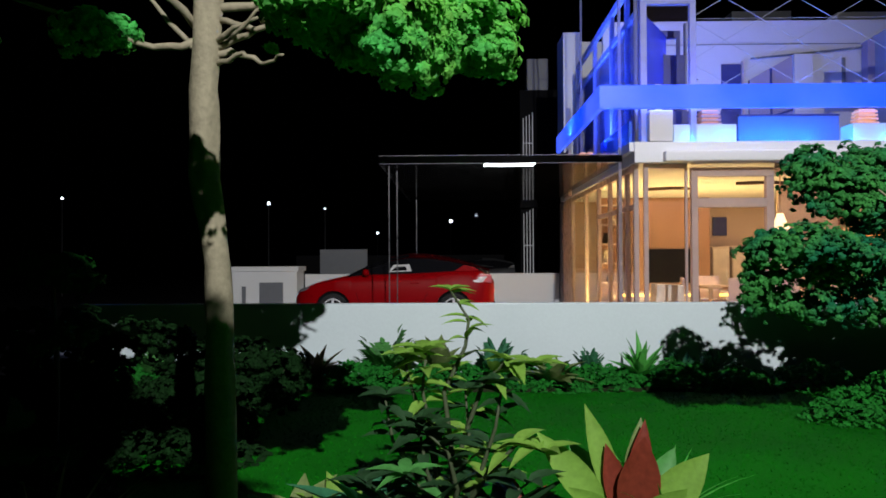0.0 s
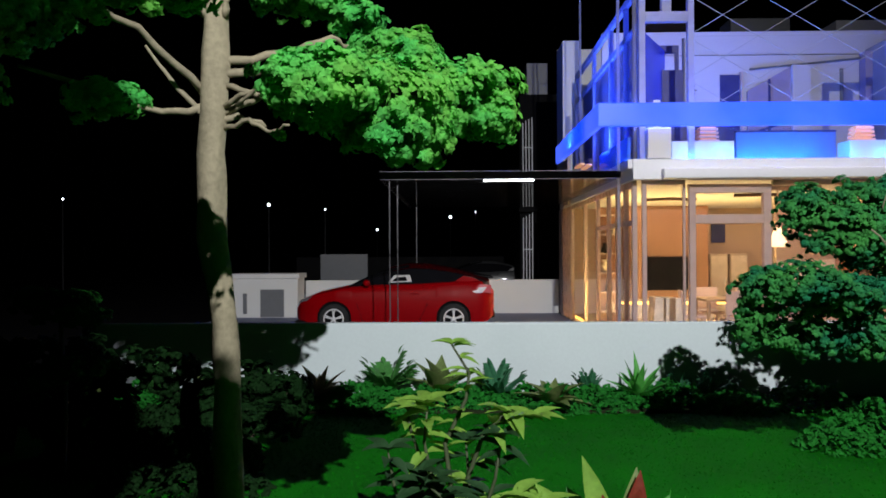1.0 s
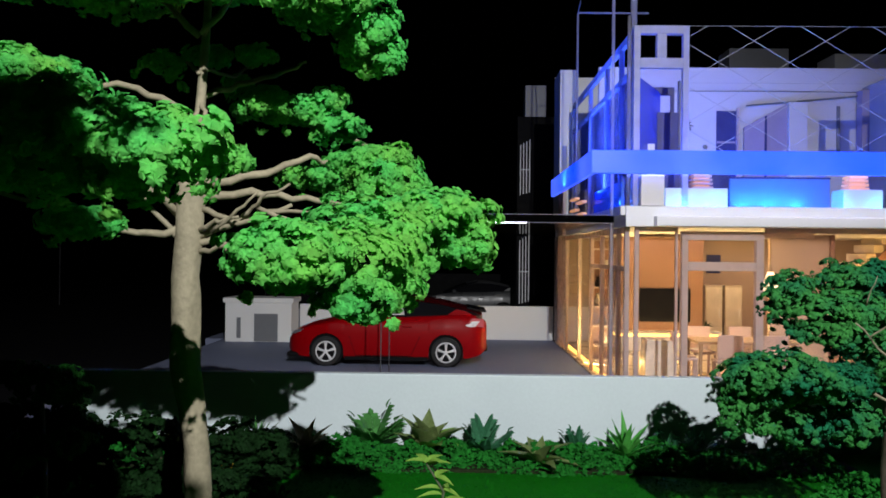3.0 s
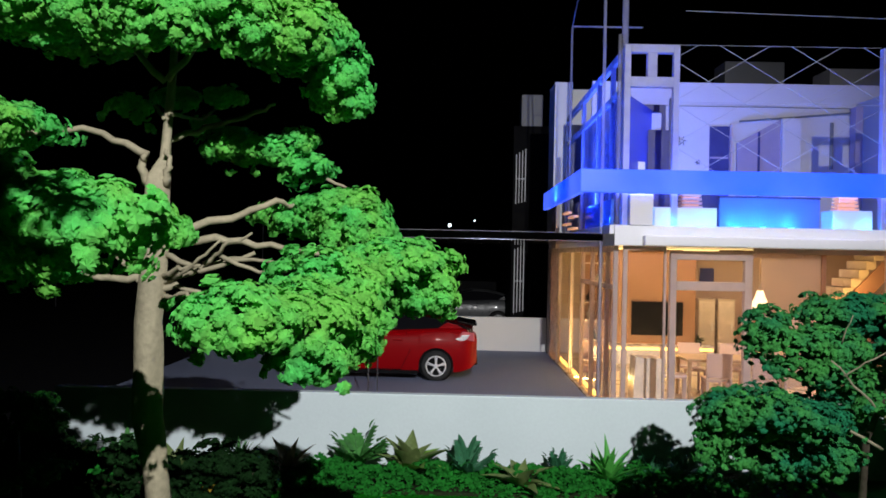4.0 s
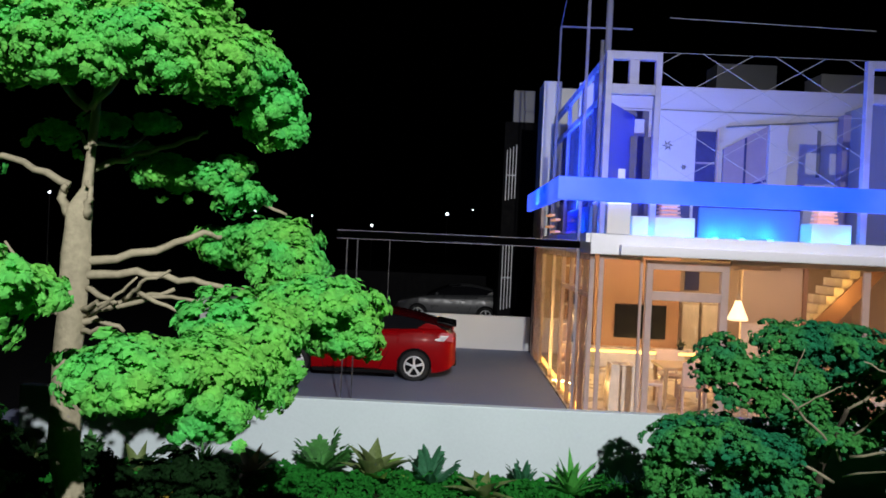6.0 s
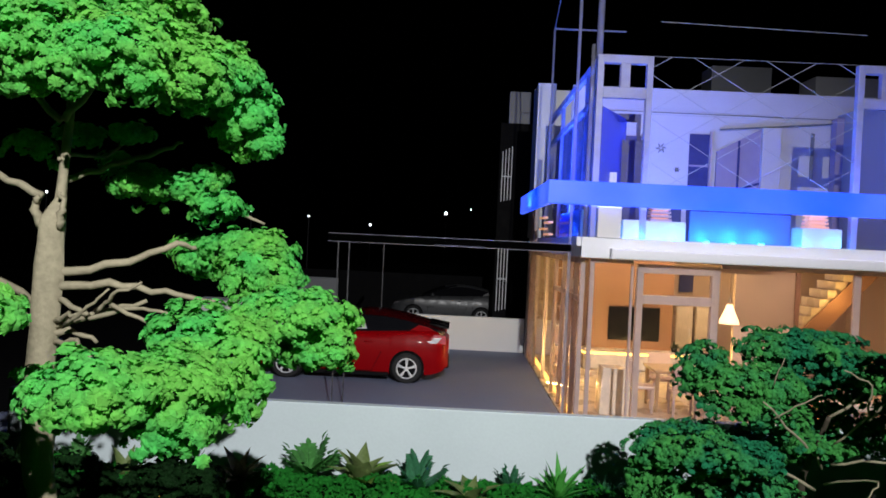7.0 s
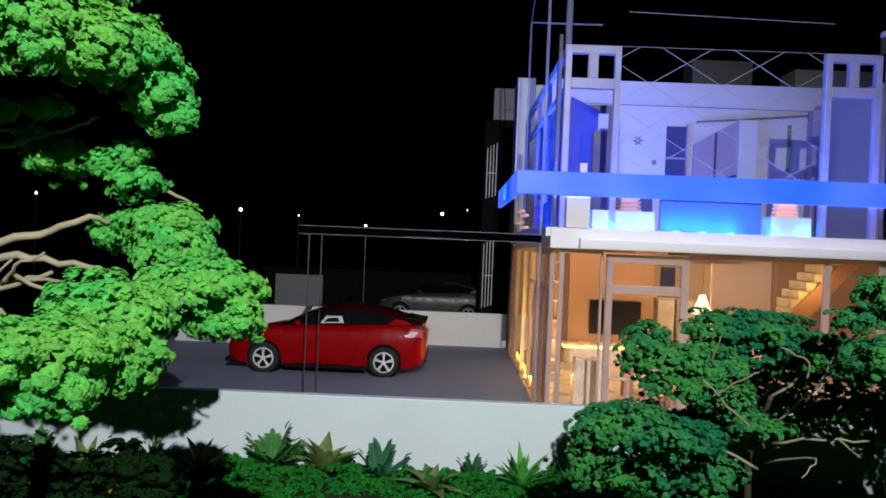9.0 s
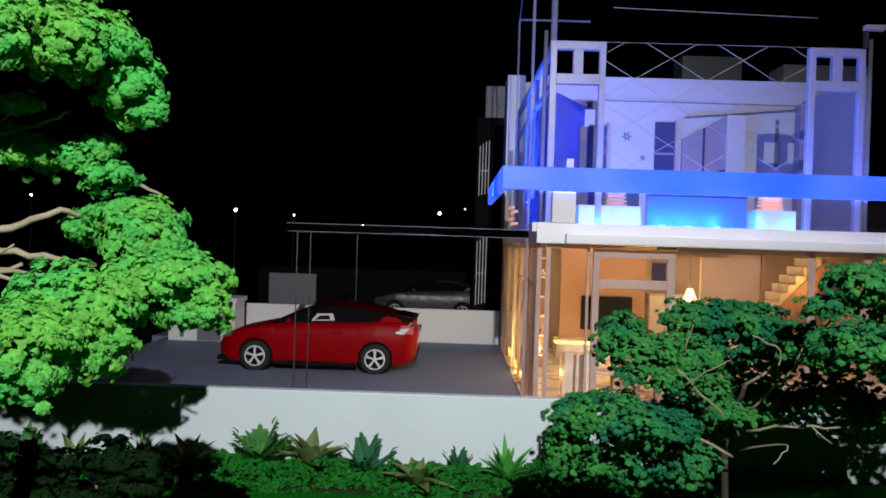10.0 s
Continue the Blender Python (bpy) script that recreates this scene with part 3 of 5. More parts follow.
island = thing("kitchen_island", (3.98, 14.0, 0.46), "pale veined marble island block", "island")
part("body", Geo().prism([(-0.26, 0), (0.24, 0), (0.26, 0.35), (0.22, 0.80), (-0.22, 0.82), (-0.25, 0.5)], "y", -0.2, 0.25), M["marble"], island, bevel=0.012)
shelf = thing("display_shelf", (3.62, 17.2, 0.46), "tall narrow shelf filled with dark and pale ornaments", "shelf")
part("back", box(-0.25, 0.25, 0.2, 0.24, 0, 2.6), M["brownwall"], shelf)
for k in range(6):
    part("shelf_board", box(-0.25, 0.25, -0.12, 0.2, 0.3 + 0.42 * k, 0.33 + 0.42 * k), M["frame"], shelf)
for k in range(5):
    orn = thing("ornament", (3.62 + rng.uniform(-0.1, 0.1), 17.22, 0.79 + 0.42 * k), "small dark ornament on the display shelf", "ornament", "shelf ornaments")
    h = rng.uniform(0.15, 0.3)
    part("vase", Geo().tube([(0, 0, 0), (0, 0, h * 0.4), (0, 0, h * 0.8), (0, 0, h)], [0.06, 0.1, 0.04, 0.06], 10), M["blackmatt" if k % 2 else "marble"], orn, smooth=True)

part("rear_window", box(6.94, 7.30, 20.55, 20.6, 2.30, 2.78), M["navy"], house, "small dark blue rear window")
for x0 in (6.95, 7.45):
    cup = thing("tall_cupboard", (x0, 20.2, 0.46), "pale cream cupboard unit beside the television", "cupboard", "pale cupboards")
    part("body", box(-0.22, 0.22, -0.2, 0.2, 0, 1.55), M["floor"], cup, bevel=0.012)
    part("door", box(-0.20, 0.20, -0.225, -0.203, 0.06, 1.50), M["marble"], cup, bevel=0.008)
    part("door_handle", box(0.12, 0.14, -0.25, -0.225, 0.75, 0.95), M["chrome"], cup)

table = thing("dining_table", (5.6, 14.6, 0.46), "pale wooden dining table with slim legs", "table")
part("tabletop", box(-0.85, 0.95, -0.45, 0.45, 0.71, 0.76), M["wood"], table, bevel=0.012)
for x in (-0.78, 0.88):
    for y in (-0.38, 0.38):
        part("leg", Geo().tube([(x, y, 0), (x, y, 0.71)], [0.025, 0.04], 8), M["wood"], table)


def dining_chair():
    c = thing("dining_chair", (0, 0, 0), "white dining chair beside the wooden table", "chair", "chairs round the table")
    part("seat", box(-0.22, 0.22, -0.22, 0.22, 0.42, 0.47), M["frame"], c, bevel=0.015)
    part("backrest", box(-0.22, 0.22, 0.19, 0.23, 0.50, 0.92), M["frame"], c, bevel=0.015)
    for x in (-0.19, 0.19):
        for y in (-0.19, 0.19):
            part("leg", box(x - 0.02, x + 0.02, y - 0.02, y + 0.02, 0, 0.42 + 0.1 * (y > 0)), M["frame"], c)
    return c


first_chair = dining_chair()
first_chair.matrix_basis = Matrix.Translation(Vector((5.15, 15.2, 0.46)) * S)
for x, y, turn in ((5.95, 15.2, 0), (6.5, 14.75, -95), (4.55, 14.3, 80), (5.2, 13.95, 176), (5.95, 13.95, 184)):
    copy_thing(first_chair, Matrix.Translation(Vector((x, y, 0.46)) * S) @ Matrix.Rotation(radians(turn), 4, "Z"))

pendant = thing("pendant_lamp", (5.87, 13.75, 2.15), "glowing cream bell-shaped pendant lamp on a cord", "lamp")
part("shade", Geo().tube([(0, 0, 0), (0, 0, 0.05), (0, 0, 0.22), (0, 0, 0.34)], [0.17, 0.165, 0.09, 0.05], 20), M["lampshade"], pendant, smooth=True)
part("cap", Geo().tube([(0, 0, 0.34), (0, 0, 0.42)], [0.04, 0.03], 12), M["wood"], pendant)
part("cord", Geo().tube([(0, 0, 0.42), (0, 0, 1.05)], 0.012, 6), M["wood"], pendant)

stairs = thing("staircase", (8.65, 17.7, 0.46), "cream staircase climbing along the back wall", "stairs")
for k in range(13):
    part("tread", box(0.17 * k - 0.6, 0.17 * k - 0.38, 0, 0.9, 0.2 * k + 0.4, 0.2 * k + 0.58), M["floor"], stairs, bevel=0.006)
part("stringer", Geo().prism([(-0.65, 0.12), (-0.3, 0.12), (1.9, 2.62), (1.9, 2.9), (1.6, 2.74), (-0.65, 0.40)], "y", -0.06, 0.0), M["brownwall"], stairs)
lamp("stair_led", "POINT", (9.5, 17.2, 2.5), (9, 17, 0), 0.035, (1.0, 0.6, 0.16), 0.1)
for x0 in (7.9, 9.4):
    lo = thing("low_lounge_seat", (x0, 13.6, 0.46), "low amber-lit lounge seat beside the front window", "seat", "lounge seats")
    part("base", box(-0.5, 0.5, -0.3, 0.3, 0.05, 0.36), M["wood"], lo, bevel=0.03)
    part("cushion", box(-0.48, 0.48, -0.3, 0.22, 0.36, 0.48), M["marble"], lo, bevel=0.03)
    part("backrest", box(-0.5, 0.5, 0.22, 0.34, 0.36, 0.8), M["wood"], lo, bevel=0.03)

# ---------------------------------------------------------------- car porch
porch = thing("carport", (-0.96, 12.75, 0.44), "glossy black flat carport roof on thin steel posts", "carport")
part("roof", box(0.05, 3.9, 0.02, 8.1, 2.85, 2.90), M["smoked"], porch, "smoked acrylic sheet", shadow=False)
# Black beam given smoked acrylic and no shadow, so the back wall stays lit.
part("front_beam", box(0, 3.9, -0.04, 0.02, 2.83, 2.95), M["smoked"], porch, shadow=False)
part("side_beam", box(0, 0.05, 0.06, 8.1, 2.81, 2.94), M["black"], porch, bevel=0.012)
# Trims are clear acrylic with shadow off, to leave no lines on the wall.
for z in (2.825, 2.955):
    part("edge_trim", box(0, 3.9, -0.05, -0.04, z, z + 0.008), M["rod"], porch, shadow=False)
# Glowing panel in place of a reflection on the roof's underside.
part("roof_glint", box(1.70, 2.52, 0.08, 0.45, 2.836, 2.846), M["roofglint"], porch, "glowing panel standing in for a lamp's reflection under the roof")
for x, y in ((0.14, 0.15), (0.21, 0.95), (0.22, 7.4)):
    part("post", box(x - 0.009, x + 0.009, y - 0.009, y + 0.009, 0, 2.82), M["post"], porch)
    part("post_foot", box(x - 0.045, x + 0.045, y - 0.045, y + 0.045, 0, 0.02), M["post"], porch)


def car_model(name, place, paint, label, flip=1, detail=True):
    """A small two-door hatchback, nose towards -x, 4.08 m long, 1.74 m wide and 1.39 m high."""
    c = thing(name, place, label, "car")
    XF, XR, R = -1.22, 1.215, 0.30

    def top(x):
        keys = [(-2.04, 0.52), (-1.95, 0.66), (-1.6, 0.80), (-1.0, 0.93), (-0.5, 0.98), (0.4, 1.00), (1.3, 1.05), (1.72, 1.07), (1.88, 1.01), (1.97, 0.84)]
        return float(np.interp(x, [k[0] for k in keys], [k[1] for k in keys]))

    def under(x):
        z = float(np.interp(x, [-2.04, -1.85, -1.6, 1.65, 1.9, 2.04], [0.30, 0.20, 0.17, 0.17, 0.24, 0.36]))
        for xc in (XF, XR):
            d = abs(x - xc)
            if d < R + 0.055:
                z = max(z, 0.31 + math.sqrt((R + 0.055) ** 2 - d * d))
        return z

    def half(x):
        return float(np.interp(x, [-2.04, -1.95, -1.7, -1.2, 0, 1.2, 1.75, 1.95, 2.04], [0.48, 0.66, 0.79, 0.86, 0.85, 0.87, 0.83, 0.76, 0.62]))

    xs = sorted(set([round(-2.04 + 0.12 * k, 3) for k in range(35)] + [xc + (R + 0.055) * math.cos(a) for xc in (XF, XR) for a in np.linspace(0, math.pi, 15)] + [2.04]))
    rows = []
    for x in xs:
        zb, zt, w = under(x), top(x), half(x)
        zb = min(zb, zt - 0.06)
        side = []
        for f in (0, 0.2, 0.42, 0.6, 0.8, 0.93, 1.0):
            z = zb + (zt - zb) * f
            k = (z - 0.17) / 0.9
            y = w * (1 - 0.06 * (1 - min(1, k / 0.35)) ** 2 - 0.13 * max(0, (k - 0.55) / 0.45) ** 2 - 0.05 * (f > 0.95))
            side.append((y, z))
        arch = [(x, -y, z) for y, z in side] + [(x, -side[-1][0] * q, zt + 0.035 * (1 - q * q)) for q in (0.6, 0.2, -0.2, -0.6)] + [(x, y, z) for y, z in reversed(side)]
        rows.append(arch)
    body = part("body", Geo().loft(rows), paint, c, smooth=True)
    for xc in (XF, XR):
        part("wheel_well", Geo().tube([(xc, -0.79, 0.31), (xc, 0.79, 0.31)], R + 0.05, 24), M["blackmatt"], c)
    # cabin
    roof_keys = [(-0.95, 0.95), (-0.55, 1.14), (-0.1, 1.31), (0.3, 1.385), (0.7, 1.37), (1.15, 1.29), (1.6, 1.17), (1.95, 1.07)]
    rows, lid = [], []
    for x in np.linspace(-0.95, 1.95, 22):
        zr = float(np.interp(x, [k[0] for k in roof_keys], [k[1] for k in roof_keys]))
        zb, w = top(x) - 0.05, half(x) * 0.86
        zr = max(zr, zb + 0.03)
        inset = 0.20 * min(1, (zr - zb) / 0.35)
        rows.append([(x, -w, zb), (x, -w + inset * 0.75, zb + (zr - zb) * 0.8), (x, -w + inset * 1.4, zr), (x, 0, zr + 0.025), (x, w - inset * 1.4, zr), (x, w - inset * 0.75, zb + (zr - zb) * 0.8), (x, w, zb)])
        if x > -0.2:
            lid.append([(x, -w + inset * 0.82, zb + (zr - zb) * 0.86), (x, -w + inset * 1.38, zr + 0.014), (x, 0, zr + 0.04), (x, w - inset * 1.38, zr + 0.014), (x, w - inset * 0.82, zb + (zr - zb) * 0.86)])
    part("window_glass", Geo().loft(rows), M["carglass"], c, "dark tinted glass", smooth=True)
    part("roof", Geo().loft(lid, caps=False), M["redroof"] if detail else paint, c, "dark glossy roof skin", smooth=True)
    for y in (-1, 1):
        part("pillar", Geo().tube([(-0.92, y * 0.70, 0.95), (-0.5, y * 0.63, 1.15), (-0.05, y * 0.58, 1.30), (0.3, y * 0.56, 1.37)], 0.028, 6), M["black"], c, "black windscreen pillar")
        part("rear_pillar", Geo().prism([(1.18, 1.02), (1.75, 1.06), (1.62, 1.13), (1.42, 1.17)], "y", y * 0.655, y * 0.715), paint, c, bevel=0.01)
        part("side_mirror", Geo().tube([(-0.55, y * 0.76, 1.0), (-0.55, y * 0.9, 1.03), (-0.53, y * 0.98, 1.03)], [0.03, 0.075, 0.05], 8), paint, c, smooth=True)
        part("door_handle", box(0.33, 0.52, y * 0.83, y * 0.865, 0.80, 0.83), paint, c, bevel=0.008)
        part("door_seam", Geo().tube([(-0.72, y * 0.80, 0.93), (-0.75, y * 0.855, 0.6), (-0.62, y * 0.845, 0.22), (0.5, y * 0.845, 0.22), (0.68, y * 0.862, 0.6), (0.6, y * 0.80, 0.97)], 0.006, 4), M["blackmatt"], c)
        part("sill", box(-0.85, 0.85, y * 0.80, y * 0.85, 0.13, 0.20), M["blackmatt"], c, bevel=0.01)
        tail = part("tail_light", Geo().prism([(1.62, 0.86), (1.99, 0.80), (1.98, 0.98), (1.74, 1.0)], "y", y * 0.66, y * 0.80), M["taillight"], c, "red and clear tail lamp", bevel=0.02)
        part("clear_lens", Geo().prism([(1.52, 0.80), (1.80, 0.82), (1.90, 0.94), (1.72, 0.93), (1.70, 0.88), (1.56, 0.85)], "y", y * 0.70, y * 0.815), M["chrome"], tail, bevel=0.012)
        part("headlight", Geo().prism([(-1.96, 0.62), (-1.55, 0.74), (-1.5, 0.80), (-1.9, 0.70)], "y", y * 0.60, y * 0.76), M["headlight"], c, bevel=0.015)
    if detail:
        part("seat", Geo().prism([(0.12, 0.6), (0.42, 0.6), (0.5, 1.22), (0.36, 1.25)], "y", -0.56, -0.16), M["seat"], c, "pale seat", bevel=0.03)
        part("window_opening", Geo().prism([(-0.12, 1.03), (0.36, 1.05), (0.32, 1.19), (0.0, 1.18)], "y", -0.728, -0.70), M["seat"], c, "pale window surround")
        part("steering_gap", Geo().prism([(-0.05, 1.055), (0.27, 1.07), (0.24, 1.15), (0.05, 1.14)], "y", -0.736, -0.722), M["carglass"], c)
    part("spoiler", Geo().prism([(1.62, 1.15), (2.02, 1.10), (2.04, 1.13), (1.64, 1.20)], "y", -0.58, 0.58), M["black"], c, bevel=0.012)
    part("rear_bumper", box(1.86, 2.06, -0.62, 0.62, 0.30, 0.44), M["blackmatt"], c, bevel=0.03)
    part("number_plate", box(2.035, 2.05, -0.24, 0.24, 0.56, 0.66), M["seat"], c)
    part("grille", box(-2.06, -1.98, -0.42, 0.42, 0.32, 0.46), M["blackmatt"], c, bevel=0.02)
    part("front_lip", box(-2.05, -1.72, -0.70, 0.70, 0.17, 0.26), M["blackmatt"], c, bevel=0.03)

    def wheel(x, y):
        s = math.copysign(1, y)
        t = part("wheel", Geo().tube([(0, -s * 0.17, 0), (0, -s * 0.165, 0), (0, s * 0.015, 0), (0, s * 0.03, 0)], [0.25, 0.30, 0.30, 0.275], 28), M["tyre"], c, smooth=False)
        t.location = Vector((x, y, 0.302)) * S
        ring = Geo()
        for k in range(24):
            a0, a1 = math.tau * k / 24, math.tau * (k + 1) / 24
            pts = [(r * math.cos(a), s * d, r * math.sin(a)) for a in (a0, a1) for r, d in ((0.212, 0.034), (0.198, 0.048), (0.182, 0.034))]
            ring.add(pts, [(0, 1, 4, 3), (1, 2, 5, 4)])
        part("rim", ring, M["chrome"], t, "bright alloy rim")
        part("dish", Geo().tube([(0, s * 0.031, 0), (0, s * 0.033, 0)], 0.182, 20), M["blackmatt"], t)
        for k in range(5):
            a = math.tau * k / 5 + 0.3
            for off in (-0.10, 0.10):
                part("spoke", Geo().tube([(0.035 * math.cos(a), s * 0.046, 0.035 * math.sin(a)), (0.186 * math.cos(a + off), s * 0.042, 0.186 * math.sin(a + off))], [0.017, 0.014], 5), M["chrome"], t)
        part("hub", Geo().tube([(0, s * 0.03, 0), (0, s * 0.056, 0)], [0.05, 0.035], 12), M["chrome"], t)

    for x in (XF, XR):
        for y in (-0.86, 0.86):
            wheel(x, y)
    return c


car_model("red_car", (-1.0, 16.75, 0.44), M["red"], "glossy red two-door hatchback model car on the porch")
silver = car_model("silver_car", (0.90, 28.9, 0.36), M["silver"], "silver hatchback model car behind the wall, paint darkened for dim light", detail=False)
setting("rear_road", box(-6.4, 3.0, 21.25, 33.0, 0.0, 0.36), M["deck"], "grey paving in the dark behind the wall", category="road")

setting("grey_hoarding", box(-3.9, -2.45, 24.0, 24.08, 0.36, 2.04), M["darkgrey"], "dim grey-green hoarding behind the wall", 0.01, "hoarding")

# neighbour's house, coloured black because no light reaches it, with white slatted windows
nb = thing("neighbour_house", (2.75, 25.0, 0.0), "neighbouring house coloured black for the dark, with white slatted windows", "house")
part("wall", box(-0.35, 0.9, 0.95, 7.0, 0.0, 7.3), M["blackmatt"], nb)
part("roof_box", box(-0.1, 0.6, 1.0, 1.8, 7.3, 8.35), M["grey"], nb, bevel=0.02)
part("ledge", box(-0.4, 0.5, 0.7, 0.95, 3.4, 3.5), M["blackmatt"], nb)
# The slats glow faintly in place of light that doesn't reach them.
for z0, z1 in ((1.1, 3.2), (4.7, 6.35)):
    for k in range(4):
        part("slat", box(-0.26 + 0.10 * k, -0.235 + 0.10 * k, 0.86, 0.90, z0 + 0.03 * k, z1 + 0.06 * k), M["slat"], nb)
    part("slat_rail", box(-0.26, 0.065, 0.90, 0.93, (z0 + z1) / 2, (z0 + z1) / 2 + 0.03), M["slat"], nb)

# far lamps of the dark hall; the two at y 110 are hall lights with added poles
for x, y, z, r in ((-8.25, 35.5, 4.3, 0.07), (-0.48, 110, 7.03, 0.20), (3.07, 110, 7.73, 0.08), (-19.0, 38, 4.8, 0.055), (-6.1, 38, 4.2, 0.035), (-8.40, 86, 4.61, 0.11)):
    sl = thing("street_lamp", (x, y, 0.0), "slim street lamp with a small white glowing head", "street lamp", "street lamps")
    part("pole", Geo().tube([(0, 0, 0), (0, 0, z - r)], [0.035, 0.02], 6), M["post"], sl)
    part("head", Geo().tube([(0, 0, z - r), (0, 0, z - 0.4 * r), (0, 0, z + 0.4 * r), (0, 0, z + r)], [r * 0.6, r, r, r * 0.5], 10), M["streetlight"], sl, "white glowing head", smooth=True)

# ---------------------------------------------------------------- trees
def pad(g, centre, radii, n, size, rng, base, fray=0.0):
    """A cushion of foam-like clumps set with small leaves: lobed, dense above, gappy and ragged below; fray lets sprigs hang out."""
    c = Vector(centre) - Vector(base)
    seed = Vector((rng.random() * 50, rng.random() * 50, rng.random() * 50))
    per = 14
    k = 0
    while k < n:
        d = Vector((rng.gauss(0, 1), rng.gauss(0, 1), rng.gauss(0, 1))).normalized()
        lump = 1 + 0.42 * noise.noise(d * 1.9 + seed) + 0.42 * noise.noise(d * 4.2 + seed)
        if d.z < -0.1 and rng.random() < 0.35:
            continue
        if noise.noise(d * 6.0 + seed * 2) < -0.20 - 0.1 * d.z:
            continue
        r = lump * (0.93 if rng.random() < 0.75 else rng.uniform(0.55, 0.88))
        p = Vector((d.x * radii[0] * r, d.y * radii[1] * r, d.z * radii[2] * r))
        rc = size * rng.uniform(1.2, 2.9)
        if rng.random() < fray:
            p += Vector((d.x * rng.random() * 0.09, d.y * rng.random() * 0.09, -rng.random() * 0.10))
            rc *= 0.55
        out = Vector((d.x / radii[0], d.y / radii[1], d.z / radii[2])).normalized() + Vector((0, 0, 0.25))
        for _ in range(per):
            w = Vector((rng.gauss(0, 1), rng.gauss(0, 1), rng.gauss(0, 1))).normalized()
            if w.dot(out) < -0.25:
                w = -w
            q = w * rc * rng.uniform(0.55, 1.25)
            q.z *= 0.8
            g.flake(c + p + q, w * 0.6 + out * 0.8 + Vector((rng.gauss(0, 0.3), rng.gauss(0, 0.3), rng.gauss(0, 0.3))), size * rng.uniform(0.75, 1.5), rng)
        k += 2 * per


def limb(tree, base, pts, r0, r1, rng, name="limb", sway=0.35):
    """A crooked tapered branch through pts."""
    out = [Vector(p) - Vector(base) for p in pts]
    fine = []
    for a, b in zip(out, out[1:]):
        for k in range(4):
            fine.append(a.lerp(b, k / 4) + Vector((rng.gauss(0, 1), rng.gauss(0, 1), rng.gauss(0, 1))) * r0 * sway)
    fine.append(out[-1])
    n = len(fine) - 1
    part(name, Geo().tube(fine, [r0 + (r1 - r0) * i / n for i in range(n + 1)], 7), M["bark"], tree, smooth=True)


def trunk(tree, base, pts, radii, rng, seg=14, mat="bark"):
    """A knobbly trunk with bumps and hollows."""
    base = Vector(base)
    pts = [Vector(p) - base for p in pts]
    rows = []
    n = 40
    for i in range(n + 1):
        t = i / n * (len(pts) - 1)
        j = min(int(t), len(pts) - 2)
        p = pts[j].lerp(pts[j + 1], t - j)
        r = radii[j] + (radii[j + 1] - radii[j]) * (t - j)
        ring = []
        for k in range(seg + 1):
            a = math.tau * (k % seg) / seg
            q = Vector((math.cos(a), math.sin(a), p.z * 2.2))
            b = 1 + 0.28 * noise.noise(q * 1.3 + base) + 0.10 * noise.noise(q * 4 + base)
            ring.append((p.x + r * b * math.cos(a), p.y + r * b * math.sin(a), p.z))
        rows.append(ring)
    part("trunk", Geo().loft(rows), M[mat], tree, "pale knobbly trunk" if mat == "bark" else "slender trunk coloured dark for shade", smooth=True)


